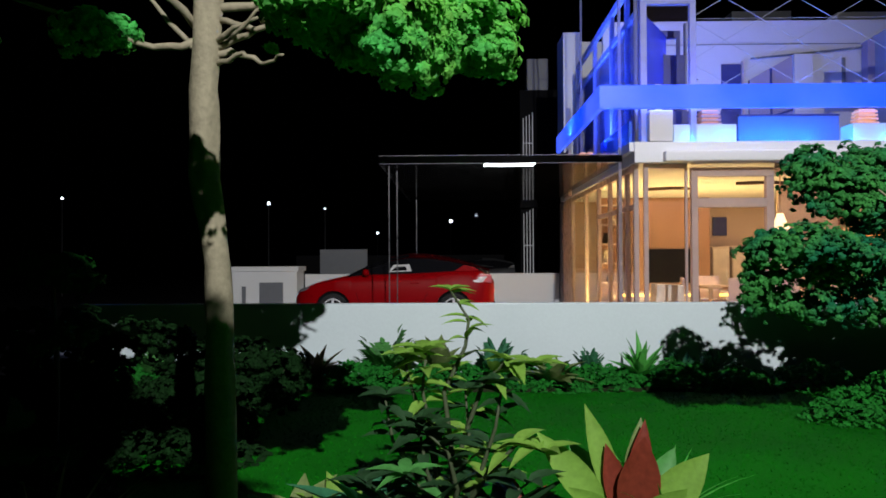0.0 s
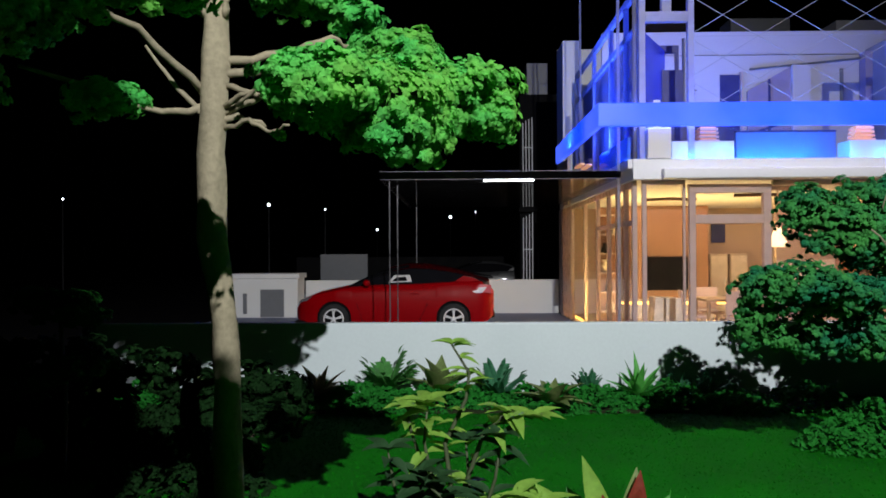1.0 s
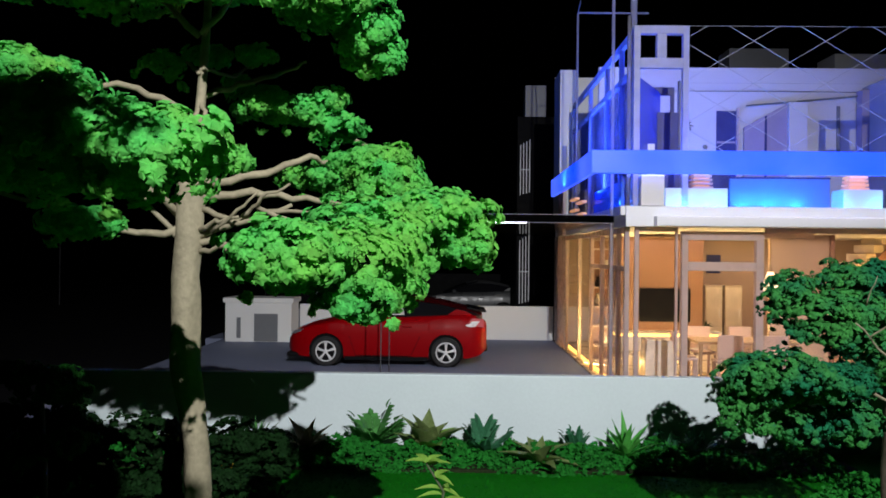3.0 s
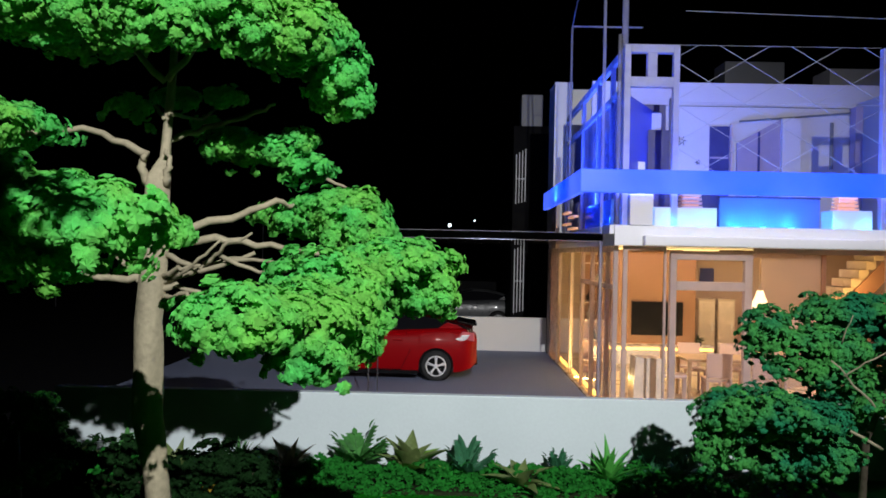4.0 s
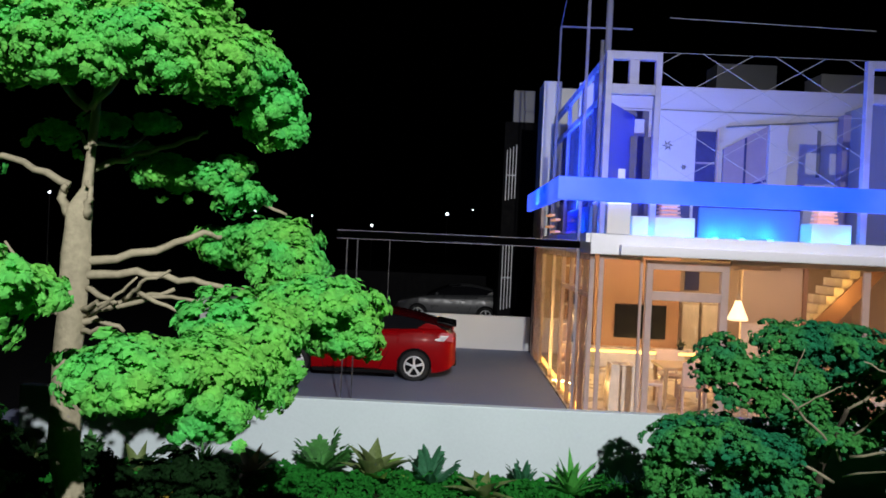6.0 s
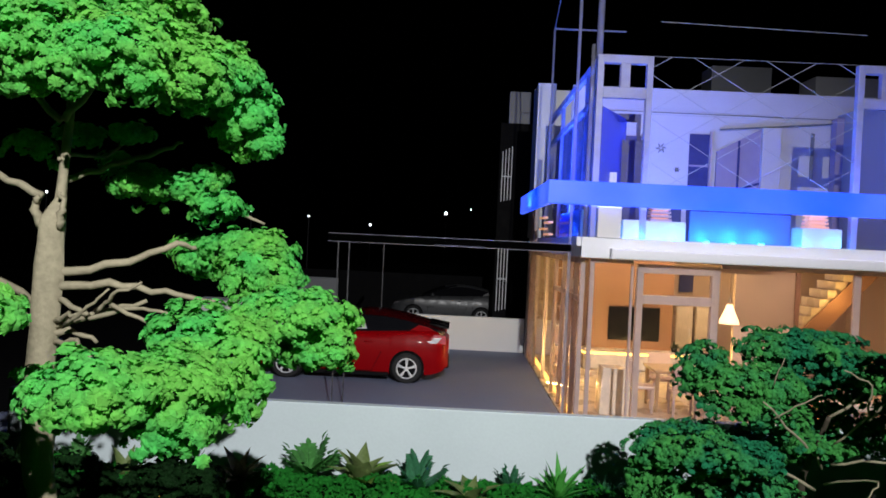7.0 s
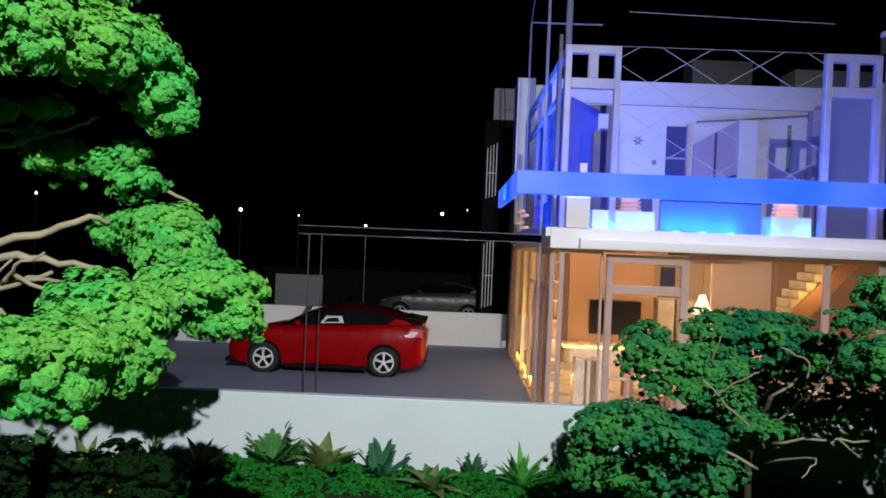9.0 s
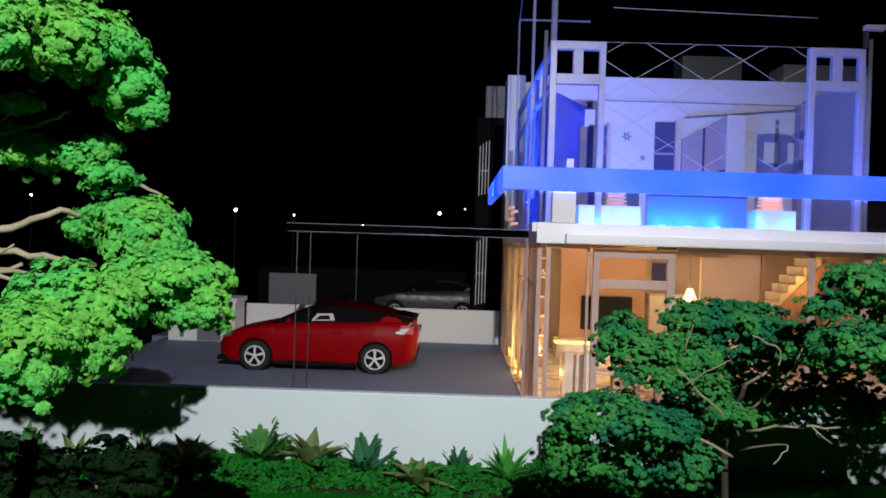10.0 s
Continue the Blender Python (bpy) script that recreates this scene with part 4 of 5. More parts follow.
rng = random.Random(11)
BASE = (-0.95, 4.2, 0.2)
tree = thing("tree", BASE, "tall model tree with pale trunk and tufted bright green pads", "tree")
trunk(tree, BASE, [(-0.93, 4.2, 0.2), (-0.945, 4.2, 1.0), (-0.96, 4.2, 1.7), (-1.03, 4.2, 2.2), (-1.035, 4.2, 2.6), (-1.005, 4.2, 3.1), (-1.00, 4.2, 3.38), (-0.97, 4.22, 3.50), (-0.95, 4.25, 3.95), (-0.93, 4.25, 4.5)],
      [0.085, 0.075, 0.066, 0.080, 0.075, 0.068, 0.06, 0.026, 0.02, 0.015], rng)
for pts, r0 in (
    ([(-1.0, 4.2, 3.10), (-0.65, 4.3, 3.18), (-0.42, 4.4, 3.28), (-0.30, 4.6, 3.27)], 0.026),
    ([(-1.0, 4.2, 3.03), (-0.7, 4.2, 3.07), (-0.40, 4.2, 3.03), (-0.12, 4.2, 3.0)], 0.026),
    ([(-1.06, 4.18, 3.34), (-1.07, 4.15, 3.44), (-1.045, 4.15, 3.50)], 0.028),
    ([(-0.96, 4.18, 3.34), (-0.925, 4.15, 3.44), (-0.94, 4.15, 3.53)], 0.022),
    ([(-0.98, 4.2, 2.98), (-0.72, 4.1, 2.90), (-0.50, 4.05, 2.97), (-0.30, 4.0, 2.95)], 0.017),
    ([(-0.70, 4.1, 2.93), (-0.58, 4.0, 3.03), (-0.44, 4.0, 3.10)], 0.013),
    ([(-0.86, 4.1, 2.86), (-0.70, 4.0, 2.96), (-0.60, 4.0, 3.06)], 0.012),
    ([(-0.98, 4.2, 2.75), (-0.80, 4.1, 2.78), (-0.66, 4.0, 2.70), (-0.55, 3.9, 2.72)], 0.015),
    ([(-0.62, 4.05, 2.98), (-0.40, 4.0, 2.90), (-0.22, 3.95, 2.92)], 0.013),
    ([(-0.98, 4.2, 2.83), (-0.74, 4.15, 2.92), (-0.45, 4.1, 3.0)], 0.022),
    ([(-0.98, 4.2, 2.86), (-0.85, 4.1, 2.90), (-0.70, 4.0, 2.93)], 0.018),
    ([(-1.0, 4.2, 2.80), (-0.88, 4.2, 2.82), (-0.74, 4.2, 2.76)], 0.022),
    ([(-0.55, 5.0, 3.65), (-0.30, 5.1, 3.50), (-0.12, 5.1, 3.42)], 0.018),
    ([(-1.0, 4.3, 3.6), (-0.85, 4.5, 3.70), (-0.6, 4.6, 3.80), (-0.48, 4.6, 3.86)], 0.02),
    ([(-1.05, 4.2, 3.5), (-1.3, 4.2, 3.62), (-1.8, 4.2, 3.60), (-2.3, 4.1, 3.7)], 0.022),
    ([(-1.05, 4.2, 2.95), (-1.3, 3.9, 3.2), (-1.5, 3.4, 3.3), (-1.3, 2.9, 3.25)], 0.022),
    ([(-1.08, 4.2, 2.86), (-1.3, 4.2, 2.85), (-1.6, 4.1, 2.95), (-1.95, 4.0, 3.05)], 0.022),
    ([(-1.08, 4.2, 2.84), (-1.25, 4.2, 3.02), (-1.38, 4.2, 3.2)], 0.016),
    ([(-0.97, 4.2, 3.9), (-0.8, 4.2, 4.1), (-0.5, 4.3, 4.2)], 0.02),
    ([(-0.95, 4.2, 3.72), (-0.88, 4.5, 3.75), (-0.74, 4.7, 3.92)], 0.012),
    ([(-0.97, 4.2, 3.70), (-1.1, 4.4, 3.8), (-1.28, 4.4, 3.76)], 0.012),
    ([(-0.97, 4.2, 3.9), (-1.2, 4.2, 4.1), (-1.5, 4.2, 4.25)], 0.02),
    # Unseen limbs, added to carry the pads that shade the trunk.
    ([(-2.3, 4.1, 3.7), (-2.5, 2.6, 3.9), (-2.3, 1.3, 3.9), (-1.4, 0.5, 3.9), (-0.2, 0.4, 3.9)], 0.022),
    ([(-1.4, 0.5, 3.9), (-1.0, -0.3, 4.1), (-0.4, -0.6, 4.2), (0.6, -0.6, 4.2)], 0.02),
    ([(-0.4, -0.6, 4.2), (-0.2, -0.65, 5.0), (0.1, -0.65, 5.6)], 0.018),
):
    limb(tree, BASE, pts, r0, r0 * 0.45, rng)
for pads in (
    [((-0.26, 3.15, 2.74), (0.22, 0.24, 0.13)), ((-0.08, 3.35, 2.70), (0.24, 0.26, 0.15)), ((-0.02, 3.8, 2.82), (0.28, 0.28, 0.17)), ((0.26, 4.2, 2.92), (0.30, 0.26, 0.17)), ((0.02, 3.3, 2.58), (0.12, 0.16, 0.10)), ((0.40, 4.2, 2.80), (0.17, 0.17, 0.12)), ((0.1, 3.7, 2.66), (0.16, 0.2, 0.12))],
    [((-0.10, 4.6, 3.25), (0.24, 0.22, 0.11)), ((-0.30, 4.7, 3.20), (0.2, 0.2, 0.08)), ((0.02, 4.5, 3.14), (0.18, 0.2, 0.13))],
    [((-1.50, 4.2, 4.22), (0.45, 0.4, 0.15)), ((-1.0, 4.1, 4.28), (0.42, 0.36, 0.16)), ((-0.60, 4.2, 4.26), (0.36, 0.36, 0.16)), ((-0.32, 4.45, 4.20), (0.28, 0.30, 0.18)), ((-0.13, 4.6, 4.00), (0.17, 0.2, 0.15)), ((-0.04, 4.6, 3.86), (0.09, 0.11, 0.08)), ((-1.40, 3.80, 4.16), (0.36, 0.16, 0.13)), ((-0.95, 3.76, 4.13), (0.30, 0.16, 0.15)), ((-0.74, 3.74, 4.07), (0.10, 0.10, 0.09)), ((-0.58, 3.80, 4.17), (0.30, 0.16, 0.12)), ((-0.45, 3.80, 4.06), (0.12, 0.10, 0.09)), ((-0.28, 4.1, 4.12), (0.2, 0.16, 0.15)), ((-0.9, 4.6, 4.56), (0.5, 0.4, 0.14))],
    [((-0.62, 2.65, 3.07), (0.25, 0.26, 0.14)), ((-0.95, 2.65, 3.11), (0.30, 0.28, 0.18))],
    [((-0.72, 4.7, 3.62), (0.18, 0.18, 0.08)), ((-0.50, 4.8, 3.60), (0.14, 0.14, 0.07)), ((-0.33, 4.8, 3.50), (0.13, 0.13, 0.07)), ((-0.62, 5.2, 3.25), (0.12, 0.12, 0.05))],
    [((-1.02, 4.5, 3.86), (0.10, 0.10, 0.04)), ((-0.78, 4.6, 3.90), (0.09, 0.09, 0.04)), ((-1.25, 4.4, 3.78), (0.10, 0.10, 0.04)), ((-0.90, 4.7, 3.74), (0.07, 0.07, 0.03)), ((-0.36, 4.75, 3.68), (0.08, 0.08, 0.05))],
    # The last two are unseen and added to shade the left wall.
    [((-1.55, 4.1, 2.90), (0.2, 0.16, 0.06)), ((-1.85, 4.0, 3.62), (0.34, 0.3, 0.12)), ((-2.30, 4.2, 3.45), (0.42, 0.35, 0.25)), ((-2.65, 4.2, 3.0), (0.4, 0.35, 0.3))],
    # Unseen pads beside and behind the camera, added to shade trunk and lawn.
    [((-2.2, 2.6, 3.9), (0.6, 0.6, 0.3)), ((0.08, 0.36, 3.80), (0.42, 0.22, 0.34)), ((-0.05, 0.38, 3.62), (0.42, 0.26, 0.46)), ((-0.20, 0.36, 3.66), (0.36, 0.22, 0.40)), ((-0.85, 0.45, 3.70), (0.60, 0.32, 0.52)), ((-0.90, 0.45, 3.70), (0.50, 0.28, 0.42)), ((-1.7, 0.6, 3.70), (0.60, 0.4, 0.52)), ((-2.6, 1.2, 3.75), (0.60, 0.5, 0.5)), ((-0.22, 0.4, 4.42), (0.38, 0.25, 0.22)), ((0.62, -0.6, 4.22), (0.26, 0.2, 0.60)), ((0.64, -0.65, 4.10), (0.26, 0.2, 0.56)), ((0.2, -0.6, 4.2), (0.4, 0.25, 0.72)), ((0.15, -0.7, 4.3), (0.4, 0.25, 0.66)), ((-0.5, -0.6, 4.25), (0.6, 0.3, 0.8)), ((0.74, -0.6, 4.62), (0.17, 0.15, 0.20)), ((0.70, -0.6, 3.75), (0.22, 0.2, 0.26)), ((0.22, -0.6, 5.02), (0.22, 0.2, 0.2)), ((0.12, -0.6, 5.58), (0.36, 0.2, 0.28)), ((-0.14, 0.4, 4.85), (0.22, 0.2, 0.12)), ((-0.55, 0.4, 4.42), (0.40, 0.25, 0.24)), ((-1.2, 0.4, 4.42), (0.5, 0.3, 0.28))],
):
    g = Geo()
    for centre, radii in pads:
        area = radii[0] * radii[1] + radii[0] * radii[2] + radii[1] * radii[2]
        hidden = centre[1] < 2.5
        pad(g, centre, radii, int((9000 if hidden else 36000) * area) + 150, 0.04 if hidden else 0.0205, rng, BASE, 0.05)
    crown = part("leaf_pad", g, M["leaf"], tree)
    crown["kind"] = "stuff"

BASE2 = (4.3, 7.2, 0.2)
tree2 = thing("tree", BASE2, "spreading model tree with layered dark green pads and pale twigs", "tree")
trunk(tree2, BASE2, [(4.3, 7.2, 0.2), (4.25, 7.15, 0.9), (4.12, 6.85, 1.5), (4.15, 6.5, 2.1)], [0.04, 0.035, 0.03, 0.02], rng, mat="shadebark")
for pts, r0 in (
    ([(4.08, 6.5, 1.5), (3.7, 6.4, 1.72), (3.3, 6.4, 1.8)], 0.035),
    ([(4.1, 6.5, 1.7), (3.8, 6.3, 2.0), (3.5, 6.2, 2.25)], 0.03),
    ([(4.15, 6.4, 1.9), (4.25, 6.1, 2.2), (4.22, 6.0, 2.45), (4.0, 6.0, 2.55)], 0.024),
    ([(4.25, 6.1, 2.15), (4.36, 6.0, 2.4), (4.42, 6.0, 2.62)], 0.02),
    ([(4.12, 6.4, 1.75), (4.5, 6.1, 1.86), (4.9, 6.0, 1.84)], 0.03),
    ([(4.5, 6.1, 1.86), (4.62, 6.0, 1.76)], 0.018),
    ([(4.1, 6.4, 1.6), (4.3, 6.0, 1.75), (4.15, 5.9, 1.62)], 0.022),
    ([(3.55, 6.1, 2.15), (3.72, 6.0, 2.3), (3.85, 6.0, 2.36)], 0.016),
    ([(3.52, 6.1, 2.4), (3.56, 6.0, 2.62)], 0.014),
    ([(4.15, 6.5, 2.1), (4.6, 6.4, 2.5), (5.1, 6.4, 2.9)], 0.03),
):
    limb(tree2, BASE2, pts, r0 * 0.42, r0 * 0.22, rng, sway=0.8)
for pads in (
    [((3.05, 6.45, 1.83), (0.40, 0.40, 0.15)), ((2.76, 6.45, 1.78), (0.2, 0.25, 0.13)), ((3.42, 6.45, 1.76), (0.34, 0.36, 0.11)), ((2.64, 6.5, 1.58), (0.07, 0.10, 0.14)), ((3.25, 6.7, 1.60), (0.3, 0.2, 0.08)), ((2.80, 6.6, 1.58), (0.12, 0.16, 0.09)), ((2.70, 6.55, 1.45), (0.10, 0.12, 0.15)), ((2.95, 6.75, 1.36), (0.16, 0.16, 0.12)), ((3.32, 6.8, 1.34), (0.24, 0.2, 0.14)), ((3.78, 6.85, 1.36), (0.28, 0.2, 0.18))],
    [((3.16, 6.55, 2.46), (0.18, 0.24, 0.18)), ((3.36, 6.55, 2.30), (0.36, 0.28, 0.16)), ((3.68, 6.6, 2.32), (0.28, 0.28, 0.13)), ((3.52, 6.5, 2.14), (0.36, 0.22, 0.08)), ((3.80, 6.7, 2.02), (0.26, 0.26, 0.09))],
    [((3.98, 7.1, 2.55), (0.34, 0.32, 0.17)), ((4.32, 7.1, 2.58), (0.36, 0.34, 0.15)), ((4.62, 7.0, 2.44), (0.30, 0.34, 0.15)), ((4.2, 7.2, 2.36), (0.4, 0.3, 0.14))],
    # Several pads at the right are unseen and added to shade the wall.
    [((4.62, 5.6, 2.97), (0.28, 0.30, 0.13)), ((4.42, 5.7, 2.80), (0.18, 0.2, 0.07)), ((4.50, 5.3, 2.60), (0.34, 0.34, 0.11)), ((4.95, 5.5, 2.72), (0.3, 0.34, 0.2)), ((4.55, 6.3, 2.44), (0.24, 0.24, 0.09)), ((4.95, 5.2, 2.40), (0.36, 0.4, 0.22)), ((5.2, 6.2, 1.90), (0.3, 0.3, 0.16)), ((5.5, 5.8, 2.7), (0.4, 0.4, 0.3)), ((5.15, 5.4, 3.05), (0.42, 0.4, 0.28)), ((5.9, 6.0, 2.6), (0.5, 0.4, 0.4))],
    [((4.10, 6.6, 1.86), (0.30, 0.28, 0.08)), ((4.0, 7.5, 1.60), (0.4, 0.3, 0.16)), ((4.7, 7.6, 1.75), (0.45, 0.3, 0.22)), ((5.4, 7.5, 1.75), (0.45, 0.3, 0.28)), ((4.6, 7.5, 2.10), (0.4, 0.3, 0.14)), ((5.3, 7.5, 2.25), (0.45, 0.3, 0.2))],
):
    g = Geo()
    for centre, radii in pads:
        area = radii[0] * radii[1] + radii[0] * radii[2] + radii[1] * radii[2]
        pad(g, centre, radii, int(36000 * area) + 140, 0.0165, rng, BASE2, 0.22)
    crown = part("leaf_pad", g, M["leaf2"], tree2)
    crown["kind"] = "stuff"


# Unseen tree, added only to shade the lawn and wall at the right.
rng = random.Random(17)
BASE3 = (5.3, 1.9, 0.2)
shade_tree = thing("tree", BASE3, "unseen round-crowned tree added beside the lawn to cast shade", "tree")
trunk(shade_tree, BASE3, [(5.3, 1.9, 0.2), (5.25, 1.85, 1.5), (5.1, 1.7, 2.8), (5.0, 1.6, 3.8)], [0.1, 0.08, 0.06, 0.03], rng)
limb(shade_tree, BASE3, [(5.1, 1.7, 2.8), (4.7, 1.6, 3.4), (4.4, 1.5, 3.9)], 0.03, 0.015, rng)
for pads in ([((4.45, 1.5, 3.75), (0.5, 0.35, 0.36)), ((4.5, 1.55, 3.7), (0.42, 0.3, 0.32)), ((5.1, 1.5, 4.1), (0.6, 0.4, 0.6)), ((5.2, 1.6, 4.1), (0.5, 0.35, 0.5)), ((5.8, 1.7, 4.2), (0.6, 0.4, 0.6)), ((5.0, 1.5, 3.4), (0.5, 0.35, 0.3))],):
    g = Geo()
    for centre, radii in pads:
        area = radii[0] * radii[1] + radii[0] * radii[2] + radii[1] * radii[2]
        pad(g, centre, radii, int(5000 * area) + 80, 0.045, rng, BASE3)
    part("leaf_pad", g, M["leaf2"], shade_tree)["kind"] = "stuff"


rng = random.Random(23)
BASE4 = (-3.0, 6.5, 0.2)
tree4 = thing("small_tree", BASE4, "small model tree coloured dim green for shade beside the lawn", "tree")
trunk(tree4, BASE4, [(-3.0, 6.5, 0.2), (-2.98, 6.5, 0.8), (-3.02, 6.5, 1.6)], [0.03, 0.025, 0.015], rng, mat="shadebark")
for pads in (
    [((-3.0, 6.5, 1.66), (0.26, 0.24, 0.12)), ((-2.82, 6.5, 1.58), (0.16, 0.18, 0.08)), ((-3.3, 6.6, 1.72), (0.2, 0.2, 0.08))],
    [((-2.86, 6.5, 1.16), (0.24, 0.22, 0.08)), ((-3.2, 6.4, 1.05), (0.25, 0.22, 0.1))],
):
    g = Geo()
    for centre, radii in pads:
        pad(g, centre, radii, int(16000 * (radii[0] * radii[1] + 2 * radii[0] * radii[2])) + 150, 0.024, rng, BASE4, 0.15)
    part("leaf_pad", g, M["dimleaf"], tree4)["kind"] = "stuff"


def shrub(place, blobs, label, seed):
    """A many-stemmed bush: stems from one root, a leafy clump on each."""
    r = random.Random(seed)
    p = thing("shrub", place, label, "shrub", "shaded shrubs")
    for (x, y, z), radii in blobs:
        part("stem", Geo().tube([(0, 0, 0), (x * 0.35, y * 0.35, z * 0.55), (x, y, z)], [0.016, 0.011, 0.006], 6), M["shadebark"], p, smooth=True)
        g = Geo()
        pad(g, (x, y, z), radii, int(9000 * (radii[0] * radii[1] + 2 * radii[0] * radii[2])) + 100, 0.03, r, (0, 0, 0), 0.3)
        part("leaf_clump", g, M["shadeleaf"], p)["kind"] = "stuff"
    return p


for place, blobs, sd in (
    ((-2.35, 7.7, 0.2), [((-0.2, 0, 0.72), (0.26, 0.24, 0.20)), ((0.18, 0.05, 0.55), (0.26, 0.24, 0.22)), ((0.02, -0.1, 0.28), (0.40, 0.3, 0.24))], 91),
    ((-3.15, 7.5, 0.2), [((-0.18, 0, 0.86), (0.26, 0.24, 0.20)), ((0.2, 0.05, 0.74), (0.22, 0.24, 0.16)), ((0.0, -0.1, 0.36), (0.42, 0.3, 0.26))], 92),
    ((-3.95, 7.4, 0.2), [((-0.2, 0, 0.95), (0.28, 0.24, 0.22)), ((0.22, 0.05, 0.92), (0.24, 0.24, 0.20)), ((0.0, -0.1, 0.40), (0.45, 0.3, 0.30))], 93),
    # Three low ones are added to fill the tree's shadow on lawn and wall.
    ((-1.80, 7.7, 0.2), [((-0.2, 0, 0.28), (0.28, 0.28, 0.16)), ((0.2, 0.1, 0.20), (0.26, 0.28, 0.14))], 95),
    ((-1.75, 6.7, 0.2), [((-0.2, 0, 0.24), (0.30, 0.28, 0.14)), ((0.18, -0.1, 0.16), (0.22, 0.26, 0.12))], 96),
    ((-1.85, 8.8, 0.2), [((-0.2, 0, 0.42), (0.34, 0.28, 0.24)), ((0.22, 0.0, 0.32), (0.26, 0.26, 0.20)), ((0.0, -0.1, 0.15), (0.40, 0.28, 0.14))], 97),
    ((-4.80, 7.4, 0.2), [((-0.2, 0, 0.85), (0.30, 0.24, 0.26)), ((0.22, 0.05, 0.78), (0.26, 0.24, 0.24)), ((0.0, -0.1, 0.40), (0.48, 0.3, 0.30))], 94),
):
    shrub(place, blobs, "dense shrub coloured near black for shade before the white wall", sd)

# ---------------------------------------------------------------- planting
def rosette(name, place, label, mat, n, length, width, lean=(0.2, 0.9), bend=0.25, belly=0.4, seed=0, group="", extra=None):
    """A plant of pointed leaves round one root; extra: (material, count) of odd-coloured leaves."""
    r = random.Random(seed)
    p = thing(name, place, label, "plant", group)
    for k in range(n):
        a = math.tau * (k * 0.382) + r.uniform(-0.3, 0.3)
        u = lean[0] + (lean[1] - lean[0]) * (1 - k / n)
        way = Vector((math.cos(a) * math.sin(u), math.sin(a) * math.sin(u), math.cos(u)))
        up = Vector((-math.cos(a) * math.cos(u), -math.sin(a) * math.cos(u), math.sin(u)))
        m = extra[0] if extra and k < extra[1] else mat
        part("leaf", Geo().blade((0.01 * math.cos(a), 0.01 * math.sin(a), 0), way, up, length * r.uniform(0.75, 1.1), width * r.uniform(0.8, 1.15), bend, 0.3, 6, 0.0, belly), m, p, smooth=True)
    return p


def fern(name, place, label, mat, fronds, length, seed=0, lobes=6, stubby=1.0):
    """Fronds set with paired leaflets."""
    r = random.Random(seed)
    p = thing(name, place, label, "plant", "bed plants")
    for k in range(fronds):
        a, u = math.tau * k * 0.382 + r.uniform(-0.2, 0.2), r.uniform(0.25, 1.0)
        way = Vector((math.cos(a) * math.sin(u), math.sin(a) * math.sin(u), math.cos(u)))
        up = Vector((-math.cos(a) * math.cos(u), -math.sin(a) * math.cos(u), math.sin(u)))
        side = way.cross(up)
        g = Geo()
        ln = length * r.uniform(0.8, 1.1)
        g.tube([(0, 0, 0), way * ln * 0.5, way * ln * 0.97 - up * 0.1 * ln], [0.012, 0.009, 0.004], 5)
        for j in range(lobes):
            t = 0.25 + 0.72 * j / lobes
            q = way * ln * t - up * 0.1 * ln * t * t
            for s in (-1, 1):
                g.blade(q, way * 0.7 + side * s * 0.8, up, ln * 0.34 * stubby * (1.15 - t * 0.7), ln * 0.15, 0.2, 0.2, 4)
        g.blade(way * ln * 0.9, way, up, ln * 0.25, ln * 0.14, 0.2, 0.2, 4)
        part("frond", g, mat, p, smooth=True)
    return p


Z0 = 0.2
setting("planting_bed", box(-6, 5.2, 9.2, 10.34, 0.05, 0.24), M["soil"], "dark soil bed along the white wall", 0.02, "bed")
fern("bed_plant", (-0.58, 9.8, 0.34), "lobed green bed plant before the white wall", M["blade"], 9, 0.52, 3, 6, 1.5)
rosette("bromeliad", (0.06, 9.68, 0.30), "olive green broad-leaved bromeliad before the white wall", M["olive"], 13, 0.58, 0.26, (0.1, 1.1), seed=4, group="bed plants", extra=(M["lime"], 4))
fern("bed_plant", (0.75, 9.65, 0.30), "blue-green feathery bed plant before the white wall", M["teal"], 9, 0.44, 6, 8, 1.1)
rosette("bromeliad", (1.40, 9.30, 0.28), "olive spreading rosette with rounded leaves in the bed", M["olive"], 12, 0.46, 0.18, (0.35, 1.25), 0.35, seed=8, group="bed plants")
fern("bed_plant", (1.90, 9.75, 0.30), "blue-green feathery bed plant before the white wall", M["teal"], 8, 0.34, 9, 7)
rosette("agave", (2.46, 9.52, 0.32), "bright green spiky agave before the white wall", M["lime2"], 20, 0.52, 0.10, (0.05, 1.25), 0.1, seed=10, group="bed plants")
for x, y, k in ((3.02, 9.7, 21), (3.22, 9.6, 22), (3.40, 9.75, 23)):
    fern("bed_plant", (x, y, 0.30), "small dark feathery palm in the bed", M["teal"], 7, 0.30, k, 8, 0.9)
rosette("bromeliad", (-1.42, 9.62, 0.30), "brownish bromeliad with pointed leaves in the bed", M["dusky"], 12, 0.44, 0.13, (0.15, 1.2), seed=12, group="bed plants")
rosette("agave", (-2.05, 9.75, 0.32), "dark green spiky agave before the white wall", M["blade"], 18, 0.40, 0.06, (0.05, 1.2), 0.1, seed=13, group="bed plants")
rosette("bromeliad", (-2.75, 9.5, 0.26), "olive broad-leaved bromeliad in the shaded bed", M["olive"], 12, 0.46, 0.16, (0.1, 1.2), seed=14, group="bed plants", extra=(M["yellowleaf"], 2))
fern("bed_plant", (-3.4, 9.6, 0.30), "lobed green bed plant before the white wall", M["blade"], 8, 0.42, 15, 6, 1.2)
